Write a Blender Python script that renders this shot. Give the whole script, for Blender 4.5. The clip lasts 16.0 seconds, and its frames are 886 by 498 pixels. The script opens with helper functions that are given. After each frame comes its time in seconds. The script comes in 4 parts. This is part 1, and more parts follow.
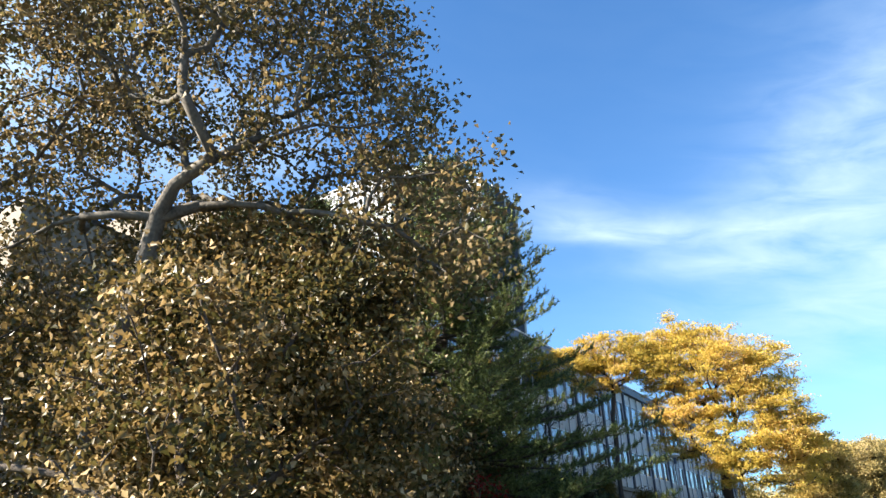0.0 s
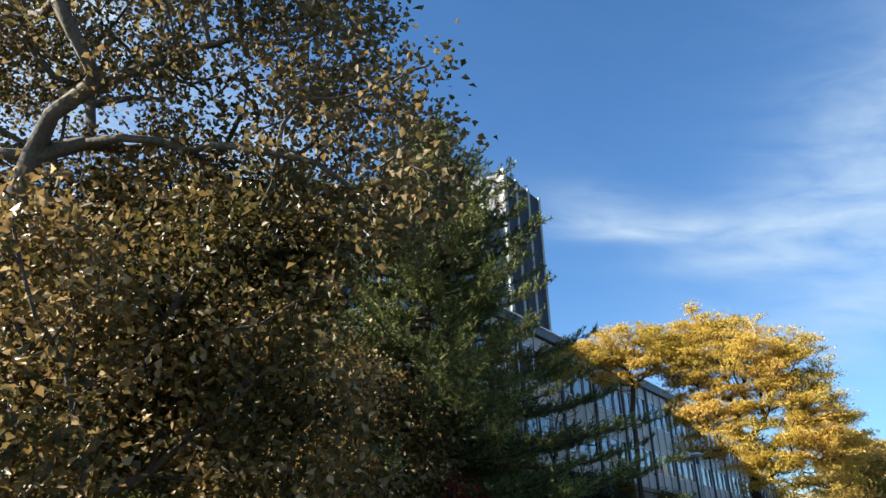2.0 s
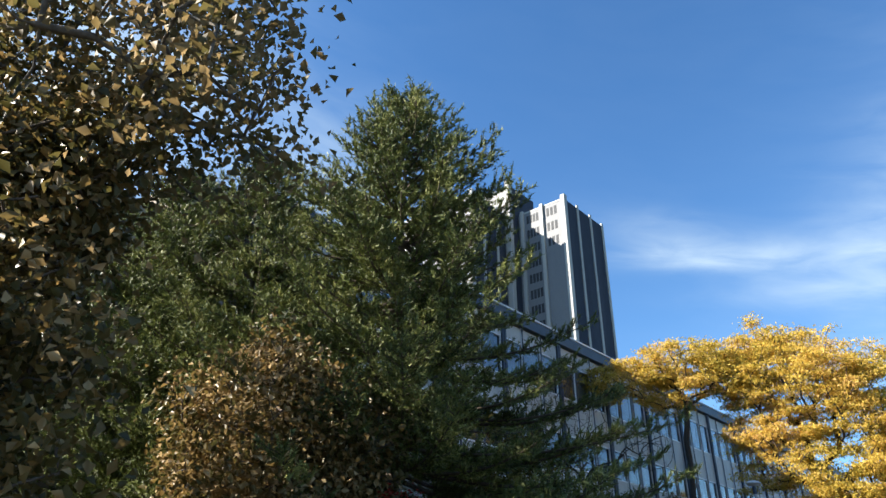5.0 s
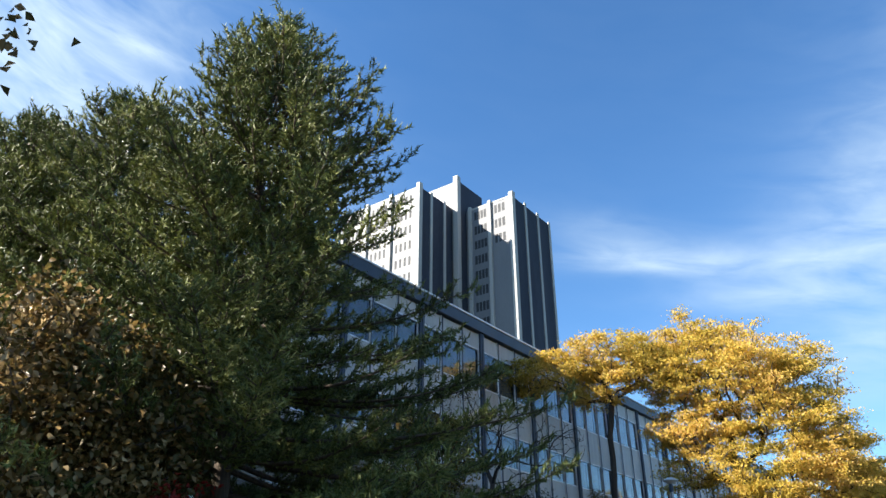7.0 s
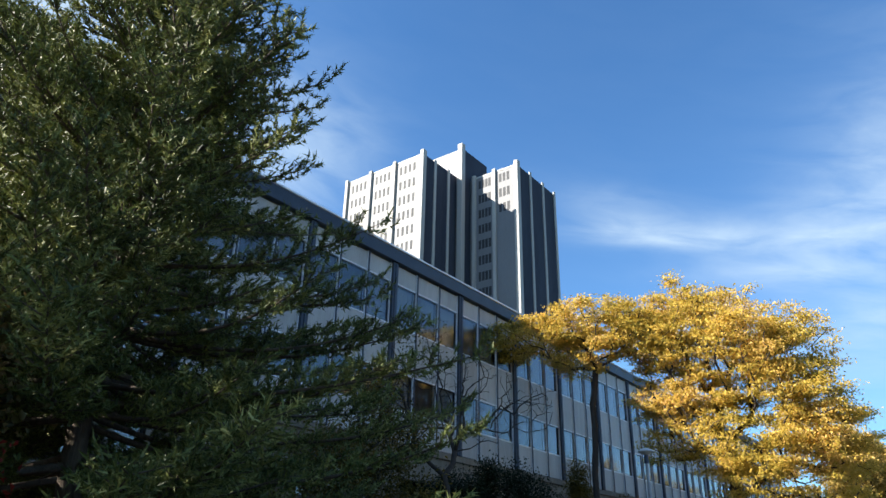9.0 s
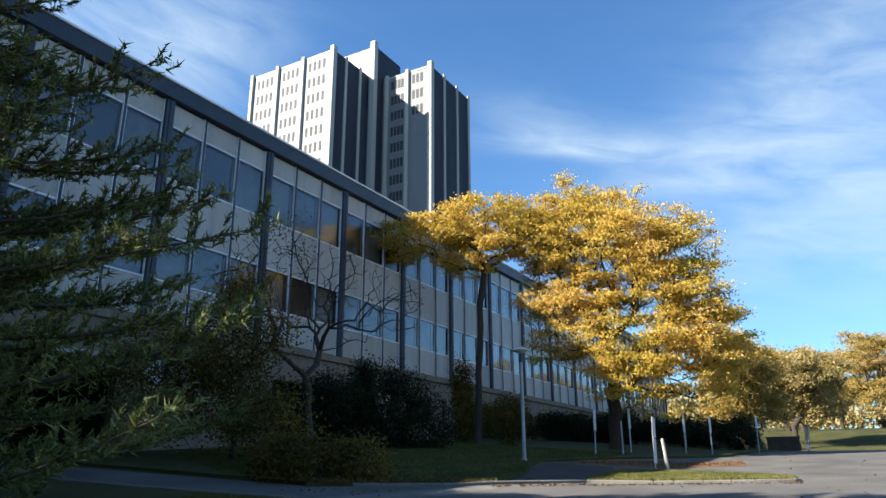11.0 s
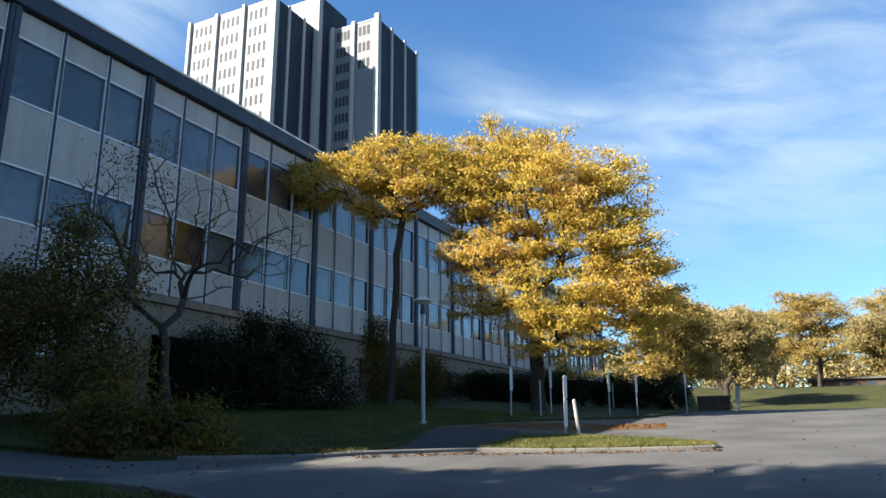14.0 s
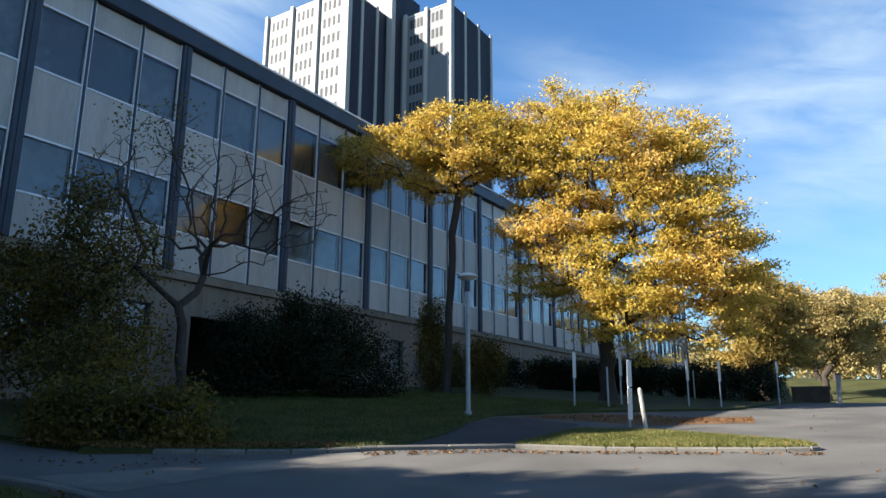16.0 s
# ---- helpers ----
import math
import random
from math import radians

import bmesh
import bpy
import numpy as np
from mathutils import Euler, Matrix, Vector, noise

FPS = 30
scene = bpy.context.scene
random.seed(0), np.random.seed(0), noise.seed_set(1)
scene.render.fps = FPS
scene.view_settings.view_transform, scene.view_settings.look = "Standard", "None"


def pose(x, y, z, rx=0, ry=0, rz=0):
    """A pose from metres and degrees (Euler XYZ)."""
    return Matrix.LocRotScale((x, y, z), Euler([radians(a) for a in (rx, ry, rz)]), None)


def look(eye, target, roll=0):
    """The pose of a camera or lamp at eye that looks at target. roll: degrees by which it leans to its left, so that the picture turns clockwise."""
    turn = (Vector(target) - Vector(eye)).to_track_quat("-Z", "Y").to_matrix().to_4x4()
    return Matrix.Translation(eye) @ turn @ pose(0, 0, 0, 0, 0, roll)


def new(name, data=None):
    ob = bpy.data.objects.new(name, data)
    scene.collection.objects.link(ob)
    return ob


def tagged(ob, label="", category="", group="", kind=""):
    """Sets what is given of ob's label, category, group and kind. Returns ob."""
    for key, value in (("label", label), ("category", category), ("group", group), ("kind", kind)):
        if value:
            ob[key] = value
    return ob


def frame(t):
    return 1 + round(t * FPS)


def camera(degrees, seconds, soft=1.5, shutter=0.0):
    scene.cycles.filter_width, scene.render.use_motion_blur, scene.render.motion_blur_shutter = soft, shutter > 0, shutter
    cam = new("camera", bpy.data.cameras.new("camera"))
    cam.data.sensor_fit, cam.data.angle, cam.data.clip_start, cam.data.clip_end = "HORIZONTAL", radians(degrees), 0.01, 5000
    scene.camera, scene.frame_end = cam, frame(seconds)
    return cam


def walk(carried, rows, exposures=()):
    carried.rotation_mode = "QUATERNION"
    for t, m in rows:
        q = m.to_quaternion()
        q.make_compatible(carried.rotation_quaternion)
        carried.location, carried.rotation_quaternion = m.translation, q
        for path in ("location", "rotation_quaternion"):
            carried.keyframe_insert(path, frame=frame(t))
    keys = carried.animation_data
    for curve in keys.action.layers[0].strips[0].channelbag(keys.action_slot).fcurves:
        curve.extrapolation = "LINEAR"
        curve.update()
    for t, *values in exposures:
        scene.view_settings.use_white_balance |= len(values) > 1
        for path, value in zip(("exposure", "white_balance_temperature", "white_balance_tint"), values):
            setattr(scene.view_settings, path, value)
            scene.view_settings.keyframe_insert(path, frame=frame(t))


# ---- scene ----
cam = camera(64.0, 16.0)

PATH = [
    (0, (22.774, -18.463, -1.5), (21.789, -16.938, -0.662), -2.0),
    (0.5, (22.589, -17.566, -1.358), (21.639, -16.035, -0.489), -3.5),
    (1, (22.463, -16.862, -1.252), (21.423, -15.358, -0.441), -1.8),
    (1.5, (22.376, -16.143, -1.218), (21.353, -14.655, -0.359), -3.7),
    (2, (22.293, -15.519, -1.164), (21.246, -14.034, -0.327), -1.3),
    (2.5, (22.319, -14.909, -1.146), (21.165, -13.601, -0.166), -1.5),
    (3, (22.289, -14.334, -1.149), (21.24, -12.971, -0.128), -1.3),
    (3.5, (22.359, -13.703, -1.147), (21.192, -12.4, -0.178), -0.5),
    (4, (22.332, -13.037, -1.153), (21.183, -11.698, -0.211), 1.5),
    (4.2, (22.329, -12.748, -1.169), (21.126, -11.416, -0.289), 0.7),
    (6.5, (22.01, -9.105, -0.892), (20.953, -7.745, 0.124), -0.2),
    (7, (21.981, -8.383, -0.783), (20.916, -6.958, 0.131), -0.0),
    (7.5, (21.945, -7.718, -0.769), (20.82, -6.293, 0.07), 1.1),
    (8, (21.94, -7.028, -0.651), (20.849, -5.573, 0.18), 1.1),
    (8.2, (21.914, -6.756, -0.612), (20.783, -5.333, 0.222), 2.1),
    (10.3, (22.221, -4.003, -0.221), (21.213, -2.464, 0.563), 0.3),
    (10.5, (22.204, -3.743, -0.187), (21.212, -2.138, 0.477), 0.2),
    (11, (22.08, -3.067, -0.204), (21.124, -1.414, 0.39), -0.2),
    (11.5, (22.075, -2.397, -0.067), (21.225, -0.669, 0.474), -0.9),
    (12, (22.009, -1.727, -0.022), (21.144, 0.008, 0.471), -1.6),
    (12.5, (21.994, -1.074, 0.026), (21.178, 0.685, 0.518), -0.8),
    (13, (22.103, -0.471, -0.065), (21.165, 1.232, 0.403), -0.4),
    (13.5, (22.017, 0.152, -0.013), (21.176, 1.91, 0.437), -1.0),
    (14, (22.091, 0.665, -0.042), (21.241, 2.408, 0.448), -0.6),
    (14.5, (22.008, 1.259, -0.102), (21.155, 3.011, 0.347), 0.2),
    (15, (21.954, 1.893, -0.053), (21.026, 3.598, 0.428), 0.5),
    (15.1, (21.947, 2.026, -0.058), (21.064, 3.738, 0.479), 0.1),
    (15.5, (21.874, 2.609, -0.093), (20.945, 4.325, 0.346), 0.6),
    (16, (21.802, 3.379, 0.023), (20.753, 5.018, 0.483), 0.2),
]
walk(cam, [(t, look(e, g, r)) for t, e, g, r in PATH], [(0, 2.25), (0.4, 2.1), (1.0, 1.76), (1.6, 1.73), (2.5, 1.82), (4.0, 1.86), (6.5, 1.98), (7.5, 1.93), (9.0, 1.88), (16, 1.86)])

# ---------------------------------------------------------------- light
SUN_EL, SUN_AZ = radians(32), radians(43.5)   # height, and angle from +y towards +x in which the light travels
world = bpy.data.worlds.new("sky")
scene.world = world
world.use_nodes = True
wn, wl = world.node_tree.nodes, world.node_tree.links
sky = wn.new("ShaderNodeTexSky")
sky.sky_type, sky.sun_disc = "NISHITA", False
sky.sun_elevation, sky.sun_rotation = SUN_EL, math.pi + SUN_AZ
sky.air_density, sky.dust_density, sky.ozone_density = 1.0, 0.4, 2.0


def calc(op, a, b=0.0, c=0.0):
    """One Math node of the sky; numbers or sockets in, a socket out."""
    node = wn.new("ShaderNodeMath")
    node.operation = op
    for k, v in enumerate((a, b, c)):
        if isinstance(v, (int, float)):
            node.inputs[k].default_value = v
        else:
            wl.new(v, node.inputs[k])
    return node.outputs[0]


co = wn.new("ShaderNodeTexCoord")
sep = wn.new("ShaderNodeSeparateXYZ")
wl.new(co.outputs["Generated"], sep.inputs[0])
azimuth = calc("MULTIPLY", calc("ARCTAN2", sep.outputs[0], sep.outputs[1]), 180 / math.pi)
height = calc("MULTIPLY", calc("ARCSINE", sep.outputs[2]), 180 / math.pi)


def wisp(az, el, wide, tall, slope, amount):
    """A soft bank of thin cloud round a direction, in degrees."""
    da = calc("SUBTRACT", azimuth, az)
    de = calc("SUBTRACT", calc("SUBTRACT", height, el), calc("MULTIPLY", da, slope))
    d2 = calc("ADD", calc("POWER", calc("DIVIDE", calc("ABSOLUTE", da), wide), 2.0), calc("POWER", calc("DIVIDE", calc("ABSOLUTE", de), tall), 2.0))
    return calc("MULTIPLY", calc("EXPONENT", calc("MULTIPLY", d2, -1.0)), amount)


mapped = wn.new("ShaderNodeCombineXYZ")
wl.new(calc("MULTIPLY", azimuth, 0.12), mapped.inputs[0])
wl.new(calc("ADD", calc("MULTIPLY", height, 0.42), calc("MULTIPLY", azimuth, 0.08)), mapped.inputs[1])
cn = wn.new("ShaderNodeTexNoise")
cn.inputs["Scale"].default_value, cn.inputs["Detail"].default_value = 1.0, 5.0
cn.inputs["Roughness"].default_value, cn.inputs["Distortion"].default_value = 0.55, 0.5
wl.new(mapped.outputs[0], cn.inputs["Vector"])
veil = calc("ADD", 0.0, 0.01)
# the last two banks are out of view, added to whiten the skylight
for bank in ((-17, 24.7, 10, 1.1, -0.16, 0.42), (-20, 26.6, 7, 1.9, -0.3, 0.30), (-8, 20.8, 9, 0.9, -0.12, 0.28), (0, 28, 10, 5, 0.45, 0.26), (-4, 23, 8, 3, 0.1, 0.24), (-3, 16, 12, 4, 0.0, 0.26), (7, 20, 10, 8, 0.0, 0.30),
             (-76, 36, 14, 10, 0.0, 0.80), (-53, 32, 8, 5, 0.0, 0.45), (-68, 39.4, 8, 0.6, -0.11, 0.35), (22, 30, 18, 12, 0.1, 0.25), (110, 40, 60, 40, 0.0, 0.22), (-150, 45, 50, 40, 0.0, 0.22)):
    veil = calc("ADD", veil, wisp(*bank))
veil = calc("MULTIPLY", veil, calc("MULTIPLY_ADD", calc("SUBTRACT", cn.outputs["Fac"], 0.28), 2.3, 0.30))
haze = calc("MULTIPLY", calc("EXPONENT", calc("MULTIPLY", calc("ABSOLUTE", height), -0.11)), 0.42)
veil = calc("MINIMUM", calc("ADD", veil, haze), 0.92)
mix = wn.new("ShaderNodeMixRGB")
mix.inputs[2].default_value = (4.3, 5.35, 6.2, 1)
bg = wn["Background"]
bg.inputs["Strength"].default_value = 0.05
wl.new(veil, mix.inputs[0])
deep = wn.new("ShaderNodeMixRGB")
deep.blend_type = "MULTIPLY"
deep.inputs[0].default_value, deep.inputs[2].default_value = 1.0, (0.55, 0.96, 1.29, 1)
wl.new(sky.outputs["Color"], deep.inputs[1])
wl.new(deep.outputs["Color"], mix.inputs[1])
wl.new(mix.outputs["Color"], bg.inputs["Color"])

sun = new("sun", bpy.data.lights.new("sun", "SUN"))
sun.data.energy, sun.data.angle, sun.data.color = 5.0, radians(0.55), (1.0, 0.92, 0.79)
sun.matrix_world = look((0, 0, 60), (math.sin(SUN_AZ) * math.cos(SUN_EL), math.cos(SUN_AZ) * math.cos(SUN_EL), 60 - math.sin(SUN_EL)))


# ---------------------------------------------------------------- materials
def material(name, a, b, scale=3.0, rough=0.8, bump=0.2, fine=40.0, metal=0.0, island=0.0, objrand=0.0, streak=False, spec=0.3):
    """Two colours mixed by a coarse and a fine noise in world metres, with relief."""
    m = bpy.data.materials.new(name)
    m.use_nodes = True
    n, l = m.node_tree.nodes, m.node_tree.links
    bs = n["Principled BSDF"]
    bs.inputs["Roughness"].default_value, bs.inputs["Metallic"].default_value = rough, metal
    bs.inputs["Specular IOR Level"].default_value = spec
    geo = n.new("ShaderNodeNewGeometry")
    mapping = n.new("ShaderNodeMapping")
    if streak:
        mapping.inputs["Scale"].default_value = (3.0, 3.0, 0.35)
    l.new(geo.outputs["Position"], mapping.inputs["Vector"])
    n1, n2 = n.new("ShaderNodeTexNoise"), n.new("ShaderNodeTexNoise")
    for t, s in ((n1, scale), (n2, fine)):
        t.inputs["Scale"].default_value, t.inputs["Detail"].default_value = s, 5.0
        l.new(mapping.outputs["Vector"], t.inputs["Vector"])
    add = n.new("ShaderNodeMath")
    add.operation = "MULTIPLY_ADD"
    add.inputs[1].default_value = 0.45
    half = n.new("ShaderNodeMath")
    half.operation = "MULTIPLY"
    half.inputs[1].default_value = 0.6
    l.new(n1.outputs["Fac"], half.inputs[0])
    l.new(n2.outputs["Fac"], add.inputs[0])
    l.new(half.outputs[0], add.inputs[2])
    last = add.outputs[0]
    for use, src in ((island, geo.outputs["Random Per Island"]), (objrand, None)):
        if use:
            if src is None:
                src = n.new("ShaderNodeObjectInfo").outputs["Random"]
            k = n.new("ShaderNodeMath")
            k.operation = "MULTIPLY_ADD"
            k.inputs[1].default_value = use
            l.new(src, k.inputs[0])
            sh = n.new("ShaderNodeMath")
            sh.operation = "SUBTRACT"
            sh.inputs[1].default_value = use / 2
            l.new(last, sh.inputs[0])
            l.new(sh.outputs[0], k.inputs[2])
            last = k.outputs[0]
    rp = n.new("ShaderNodeValToRGB")
    rp.color_ramp.elements[0].position, rp.color_ramp.elements[1].position = 0.33, 0.70
    rp.color_ramp.elements[0].color, rp.color_ramp.elements[1].color = (*a, 1), (*b, 1)
    l.new(last, rp.inputs["Fac"])
    l.new(rp.outputs["Color"], bs.inputs["Base Color"])
    if bump:
        bp = n.new("ShaderNodeBump")
        bp.inputs["Strength"].default_value, bp.inputs["Distance"].default_value = bump, 0.02
        l.new(n2.outputs["Fac"], bp.inputs["Height"])
        l.new(bp.outputs["Normal"], bs.inputs["Normal"])
    return m


def leaf_material(name, colours, through_light=0.45, rough=0.55, scale=0.6):
    """Leaves: each one takes its own tone, patches of the crown lean to one; light passes through."""
    m = bpy.data.materials.new(name)
    m.use_nodes = True
    n, l = m.node_tree.nodes, m.node_tree.links
    bs, out = n["Principled BSDF"], n["Material Output"]
    bs.inputs["Roughness"].default_value = rough
    bs.inputs["Specular IOR Level"].default_value = 0.25
    geo = n.new("ShaderNodeNewGeometry")
    ns = n.new("ShaderNodeTexNoise")
    ns.inputs["Scale"].default_value, ns.inputs["Detail"].default_value = scale, 3.0
    l.new(geo.outputs["Position"], ns.inputs["Vector"])
    ma = n.new("ShaderNodeMath")
    ma.operation = "MULTIPLY_ADD"
    ma.inputs[1].default_value = 0.55
    sc = n.new("ShaderNodeMath")
    sc.operation = "MULTIPLY_ADD"
    sc.inputs[1].default_value, sc.inputs[2].default_value = 1.3, -0.42
    l.new(ns.outputs["Fac"], sc.inputs[0])
    l.new(geo.outputs["Random Per Island"], ma.inputs[0])
    l.new(sc.outputs[0], ma.inputs[2])
    rp = n.new("ShaderNodeValToRGB")
    el = rp.color_ramp.elements
    while len(el) < len(colours):
        el.new(0.5)
    for i, c in enumerate(colours):
        el[i].position, el[i].color = i / (len(colours) - 1), (*c, 1)
    l.new(ma.outputs[0], rp.inputs["Fac"])
    l.new(rp.outputs["Color"], bs.inputs["Base Color"])
    tr = n.new("ShaderNodeBsdfTranslucent")
    l.new(rp.outputs["Color"], tr.inputs["Color"])
    mx = n.new("ShaderNodeMixShader")
    mx.inputs[0].default_value = through_light
    l.new(bs.outputs[0], mx.inputs[1])
    l.new(tr.outputs[0], mx.inputs[2])
    l.new(mx.outputs[0], out.inputs["Surface"])
    return m


def glass_material(name, tint, rough=0.03):
    m = bpy.data.materials.new(name)
    m.use_nodes = True
    bs = m.node_tree.nodes["Principled BSDF"]
    bs.inputs["Base Color"].default_value = (*tint, 1)
    bs.inputs["Roughness"].default_value = rough
    bs.inputs["Transmission Weight"].default_value = 1.0
    bs.inputs["IOR"].default_value = 1.5
    return m


ASPHALT = material("asphalt", (0.047, 0.045, 0.043), (0.12, 0.115, 0.108), 0.5, 0.85, 0.5, 60)
ASPHALT_DARK = material("path_asphalt", (0.024, 0.024, 0.026), (0.05, 0.049, 0.049), 0.7, 0.9, 0.5, 60)
CONCRETE = material("concrete", (0.08, 0.075, 0.068), (0.18, 0.17, 0.15), 1.2, 0.85, 0.3, 30)
SOIL_GRASS = material("lawn", (0.014, 0.019, 0.004), (0.06, 0.062, 0.014), 0.8, 0.95, 1.0, 18)
LITTER = material("leaf_litter", (0.06, 0.035, 0.018), (0.17, 0.085, 0.035), 2.0, 0.95, 1.0, 25)
WALL_BEIGE = material("wall_stone", (0.14, 0.115, 0.088), (0.25, 0.21, 0.165), 0.8, 0.85, 0.25, 12, streak=True)
SPANDREL = material("spandrel_panel", (0.31, 0.295, 0.275), (0.44, 0.42, 0.395), 0.7, 0.45, 0.05, 8, objrand=0.25, streak=True)
STEEL_DARK = material("painted_steel", (0.022, 0.030, 0.048), (0.045, 0.057, 0.080), 1.0, 0.45, 0.1, 20)
ALUMINIUM = material("aluminium", (0.62, 0.62, 0.63), (0.78, 0.78, 0.79), 2.0, 0.45, 0.05, 20, metal=0.2)
BLIND = material("window_blind", (0.045, 0.045, 0.047), (0.19, 0.188, 0.185), 0.35, 0.9, 0.0, 3, objrand=0.6)
BLIND_BROWN = material("brown_curtain", (0.05, 0.03, 0.021), (0.09, 0.052, 0.036), 0.8, 0.9, 0.0, 6)
GLASS = glass_material("window_glass", (0.80, 0.83, 0.85))
# near black: the shade inside the recesses, as wall colour
DARK = material("recess_shade", (0.01, 0.01, 0.011), (0.02, 0.02, 0.021), 1.0, 0.9, 0.0, 4)
TOWER_WHITE = material("white_precast", (0.32, 0.32, 0.32), (0.40, 0.40, 0.39), 0.08, 0.7, 0.05, 2, streak=True)
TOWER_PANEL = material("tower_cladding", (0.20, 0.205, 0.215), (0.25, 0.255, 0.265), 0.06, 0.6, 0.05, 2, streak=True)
# shade of the faces turned from the sun is put into this colour
TOWER_SHADE = material("tower_shaded_cladding", (0.030, 0.037, 0.055), (0.055, 0.063, 0.085), 0.05, 0.8, 0.05, 1, streak=True, spec=0.1)
TOWER_GREY = material("tower_grey_cladding", (0.13, 0.137, 0.155), (0.18, 0.187, 0.205), 0.06, 0.6, 0.05, 2, streak=True)
TOWER_WINDOW = material("tower_window", (0.022, 0.025, 0.032), (0.05, 0.055, 0.065), 0.5, 0.7, 0.0, 3)
BARK_PLANE = material("plane_bark", (0.035, 0.03, 0.025), (0.15, 0.13, 0.105), 4.0, 0.9, 0.6, 18)
BARK = material("bark", (0.045, 0.035, 0.028), (0.12, 0.095, 0.075), 5.0, 0.95, 0.8, 25, streak=True)
BARK_DARK = material("dark_bark", (0.025, 0.020, 0.017), (0.065, 0.052, 0.042), 5.0, 0.95, 0.8, 25, streak=True)
GALVANISED = material("galvanised_steel", (0.24, 0.245, 0.25), (0.38, 0.385, 0.39), 3.0, 0.55, 0.1, 30, metal=0.3)
SIGN_WHITE = material("sign_face", (0.40, 0.40, 0.39), (0.58, 0.58, 0.56), 2.0, 0.6, 0.05, 20)
STUB = material("weathered_post", (0.22, 0.20, 0.18), (0.45, 0.42, 0.38), 5.0, 0.85, 0.3, 30)
BRICK = material("brick_wall", (0.06, 0.042, 0.034), (0.12, 0.085, 0.068), 3.0, 0.9, 0.4, 20)
LEAF_PLANE = leaf_material("plane_leaves", [(0.035, 0.036, 0.012), (0.105, 0.088, 0.03), (0.21, 0.145, 0.065), (0.40, 0.29, 0.15)], 0.45)
# the palest brown-leaf tone is raised to paint in sparkles of sunlight
LEAF_BROWN = leaf_material("brown_leaves", [(0.020, 0.022, 0.007), (0.08, 0.068, 0.02), (0.22, 0.14, 0.05), (0.66, 0.50, 0.28)], 0.38, 0.4)
LEAF_GOLD = leaf_material("golden_leaves", [(0.24, 0.21, 0.04), (0.48, 0.36, 0.055), (0.64, 0.44, 0.09), (0.74, 0.48, 0.19)], 0.4, scale=0.28)
LEAF_FAR = leaf_material("far_autumn_leaves", [(0.19, 0.16, 0.05), (0.36, 0.27, 0.07), (0.49, 0.35, 0.105), (0.56, 0.39, 0.17)], 0.4, scale=0.25)
LEAF_DULL = leaf_material("dull_autumn_leaves", [(0.028, 0.028, 0.006), (0.08, 0.066, 0.012), (0.16, 0.115, 0.02), (0.26, 0.17, 0.032)], 0.4)
LEAF_OLIVE = leaf_material("olive_gold_leaves", [(0.17, 0.145, 0.055), (0.28, 0.23, 0.085), (0.40, 0.31, 0.125), (0.48, 0.37, 0.20)], 0.4, scale=0.3)
LEAF_GREEN = leaf_material("dark_evergreen_leaves", [(0.006, 0.011, 0.004), (0.013, 0.022, 0.007), (0.026, 0.036, 0.012)], 0.3)
LEAF_LITTER = leaf_material("fallen_leaf", [(0.06, 0.03, 0.012), (0.16, 0.075, 0.025), (0.26, 0.14, 0.05)], 0.15)
LEAF_RED = leaf_material("red_leaves", [(0.16, 0.012, 0.01), (0.32, 0.03, 0.02)], 0.4)
NEEDLES = leaf_material("pine_needles", [(0.014, 0.023, 0.007), (0.058, 0.08, 0.022), (0.155, 0.18, 0.05), (0.34, 0.34, 0.115)], 0.12, scale=0.9)


# ---------------------------------------------------------------- helpers of this scene
def link_mesh(name, me, mat, parent=None, label=""):
    me.materials.append(mat) if not me.materials else None
    ob = new(name, me)
    if parent is not None:
        ob.parent = parent
    return tagged(ob, label)


def part(name, bm, mat, parent=None, label="", smooth=False):
    me = bpy.data.meshes.new(name)
    bm.to_mesh(me)
    bm.free()
    if smooth:
        me.polygons.foreach_set("use_smooth", [True] * len(me.polygons))
    return link_mesh(name, me, mat, parent, label)


def thing(name, at, label, category, group="", kind=""):
    ob = new(name)
    ob.empty_display_size = 0.2
    ob.location = at
    return tagged(ob, label, category, group, kind)


def box(bm, x0, x1, y0, y1, z0, z1, bevel=0.0):
    m = Matrix.Translation(((x0 + x1) / 2, (y0 + y1) / 2, (z0 + z1) / 2)) @ Matrix.Diagonal((x1 - x0, y1 - y0, z1 - z0, 1))
    r = bmesh.ops.create_cube(bm, size=1, matrix=m)
    if bevel:
        edges = list({e for v in r["verts"] for e in v.link_edges})
        bmesh.ops.bevel(bm, geom=edges, offset=bevel, segments=1, affect="EDGES")
    return bm


def boxm(*a, bevel=0.0):
    return box(bmesh.new(), *a, bevel=bevel)


def lathe(bm, profile, seg=16, at=(0, 0, 0)):
    """A turned body from (radius, height) pairs."""
    rings = []
    for r, z in profile:
        rings.append([bm.verts.new((at[0] + r * math.cos(2 * math.pi * i / seg), at[1] + r * math.sin(2 * math.pi * i / seg), at[2] + z)) for i in range(seg)])
    for a, b in zip(rings, rings[1:]):
        for i in range(seg):
            bm.faces.new((a[i], a[(i + 1) % seg], b[(i + 1) % seg], b[i]))
    bm.faces.new(rings[0][::-1])
    bm.faces.new(rings[-1])
    return bm


GY = [-3000, -60, -19, 3.4, 8, 20, 40, 58, 75, 95, 3000]
GZ = [-8.0, -6.2, -3.15, -1.55, -1.03, -0.35, 0.65, 0.9, 3.2, 4.2, 8.0]


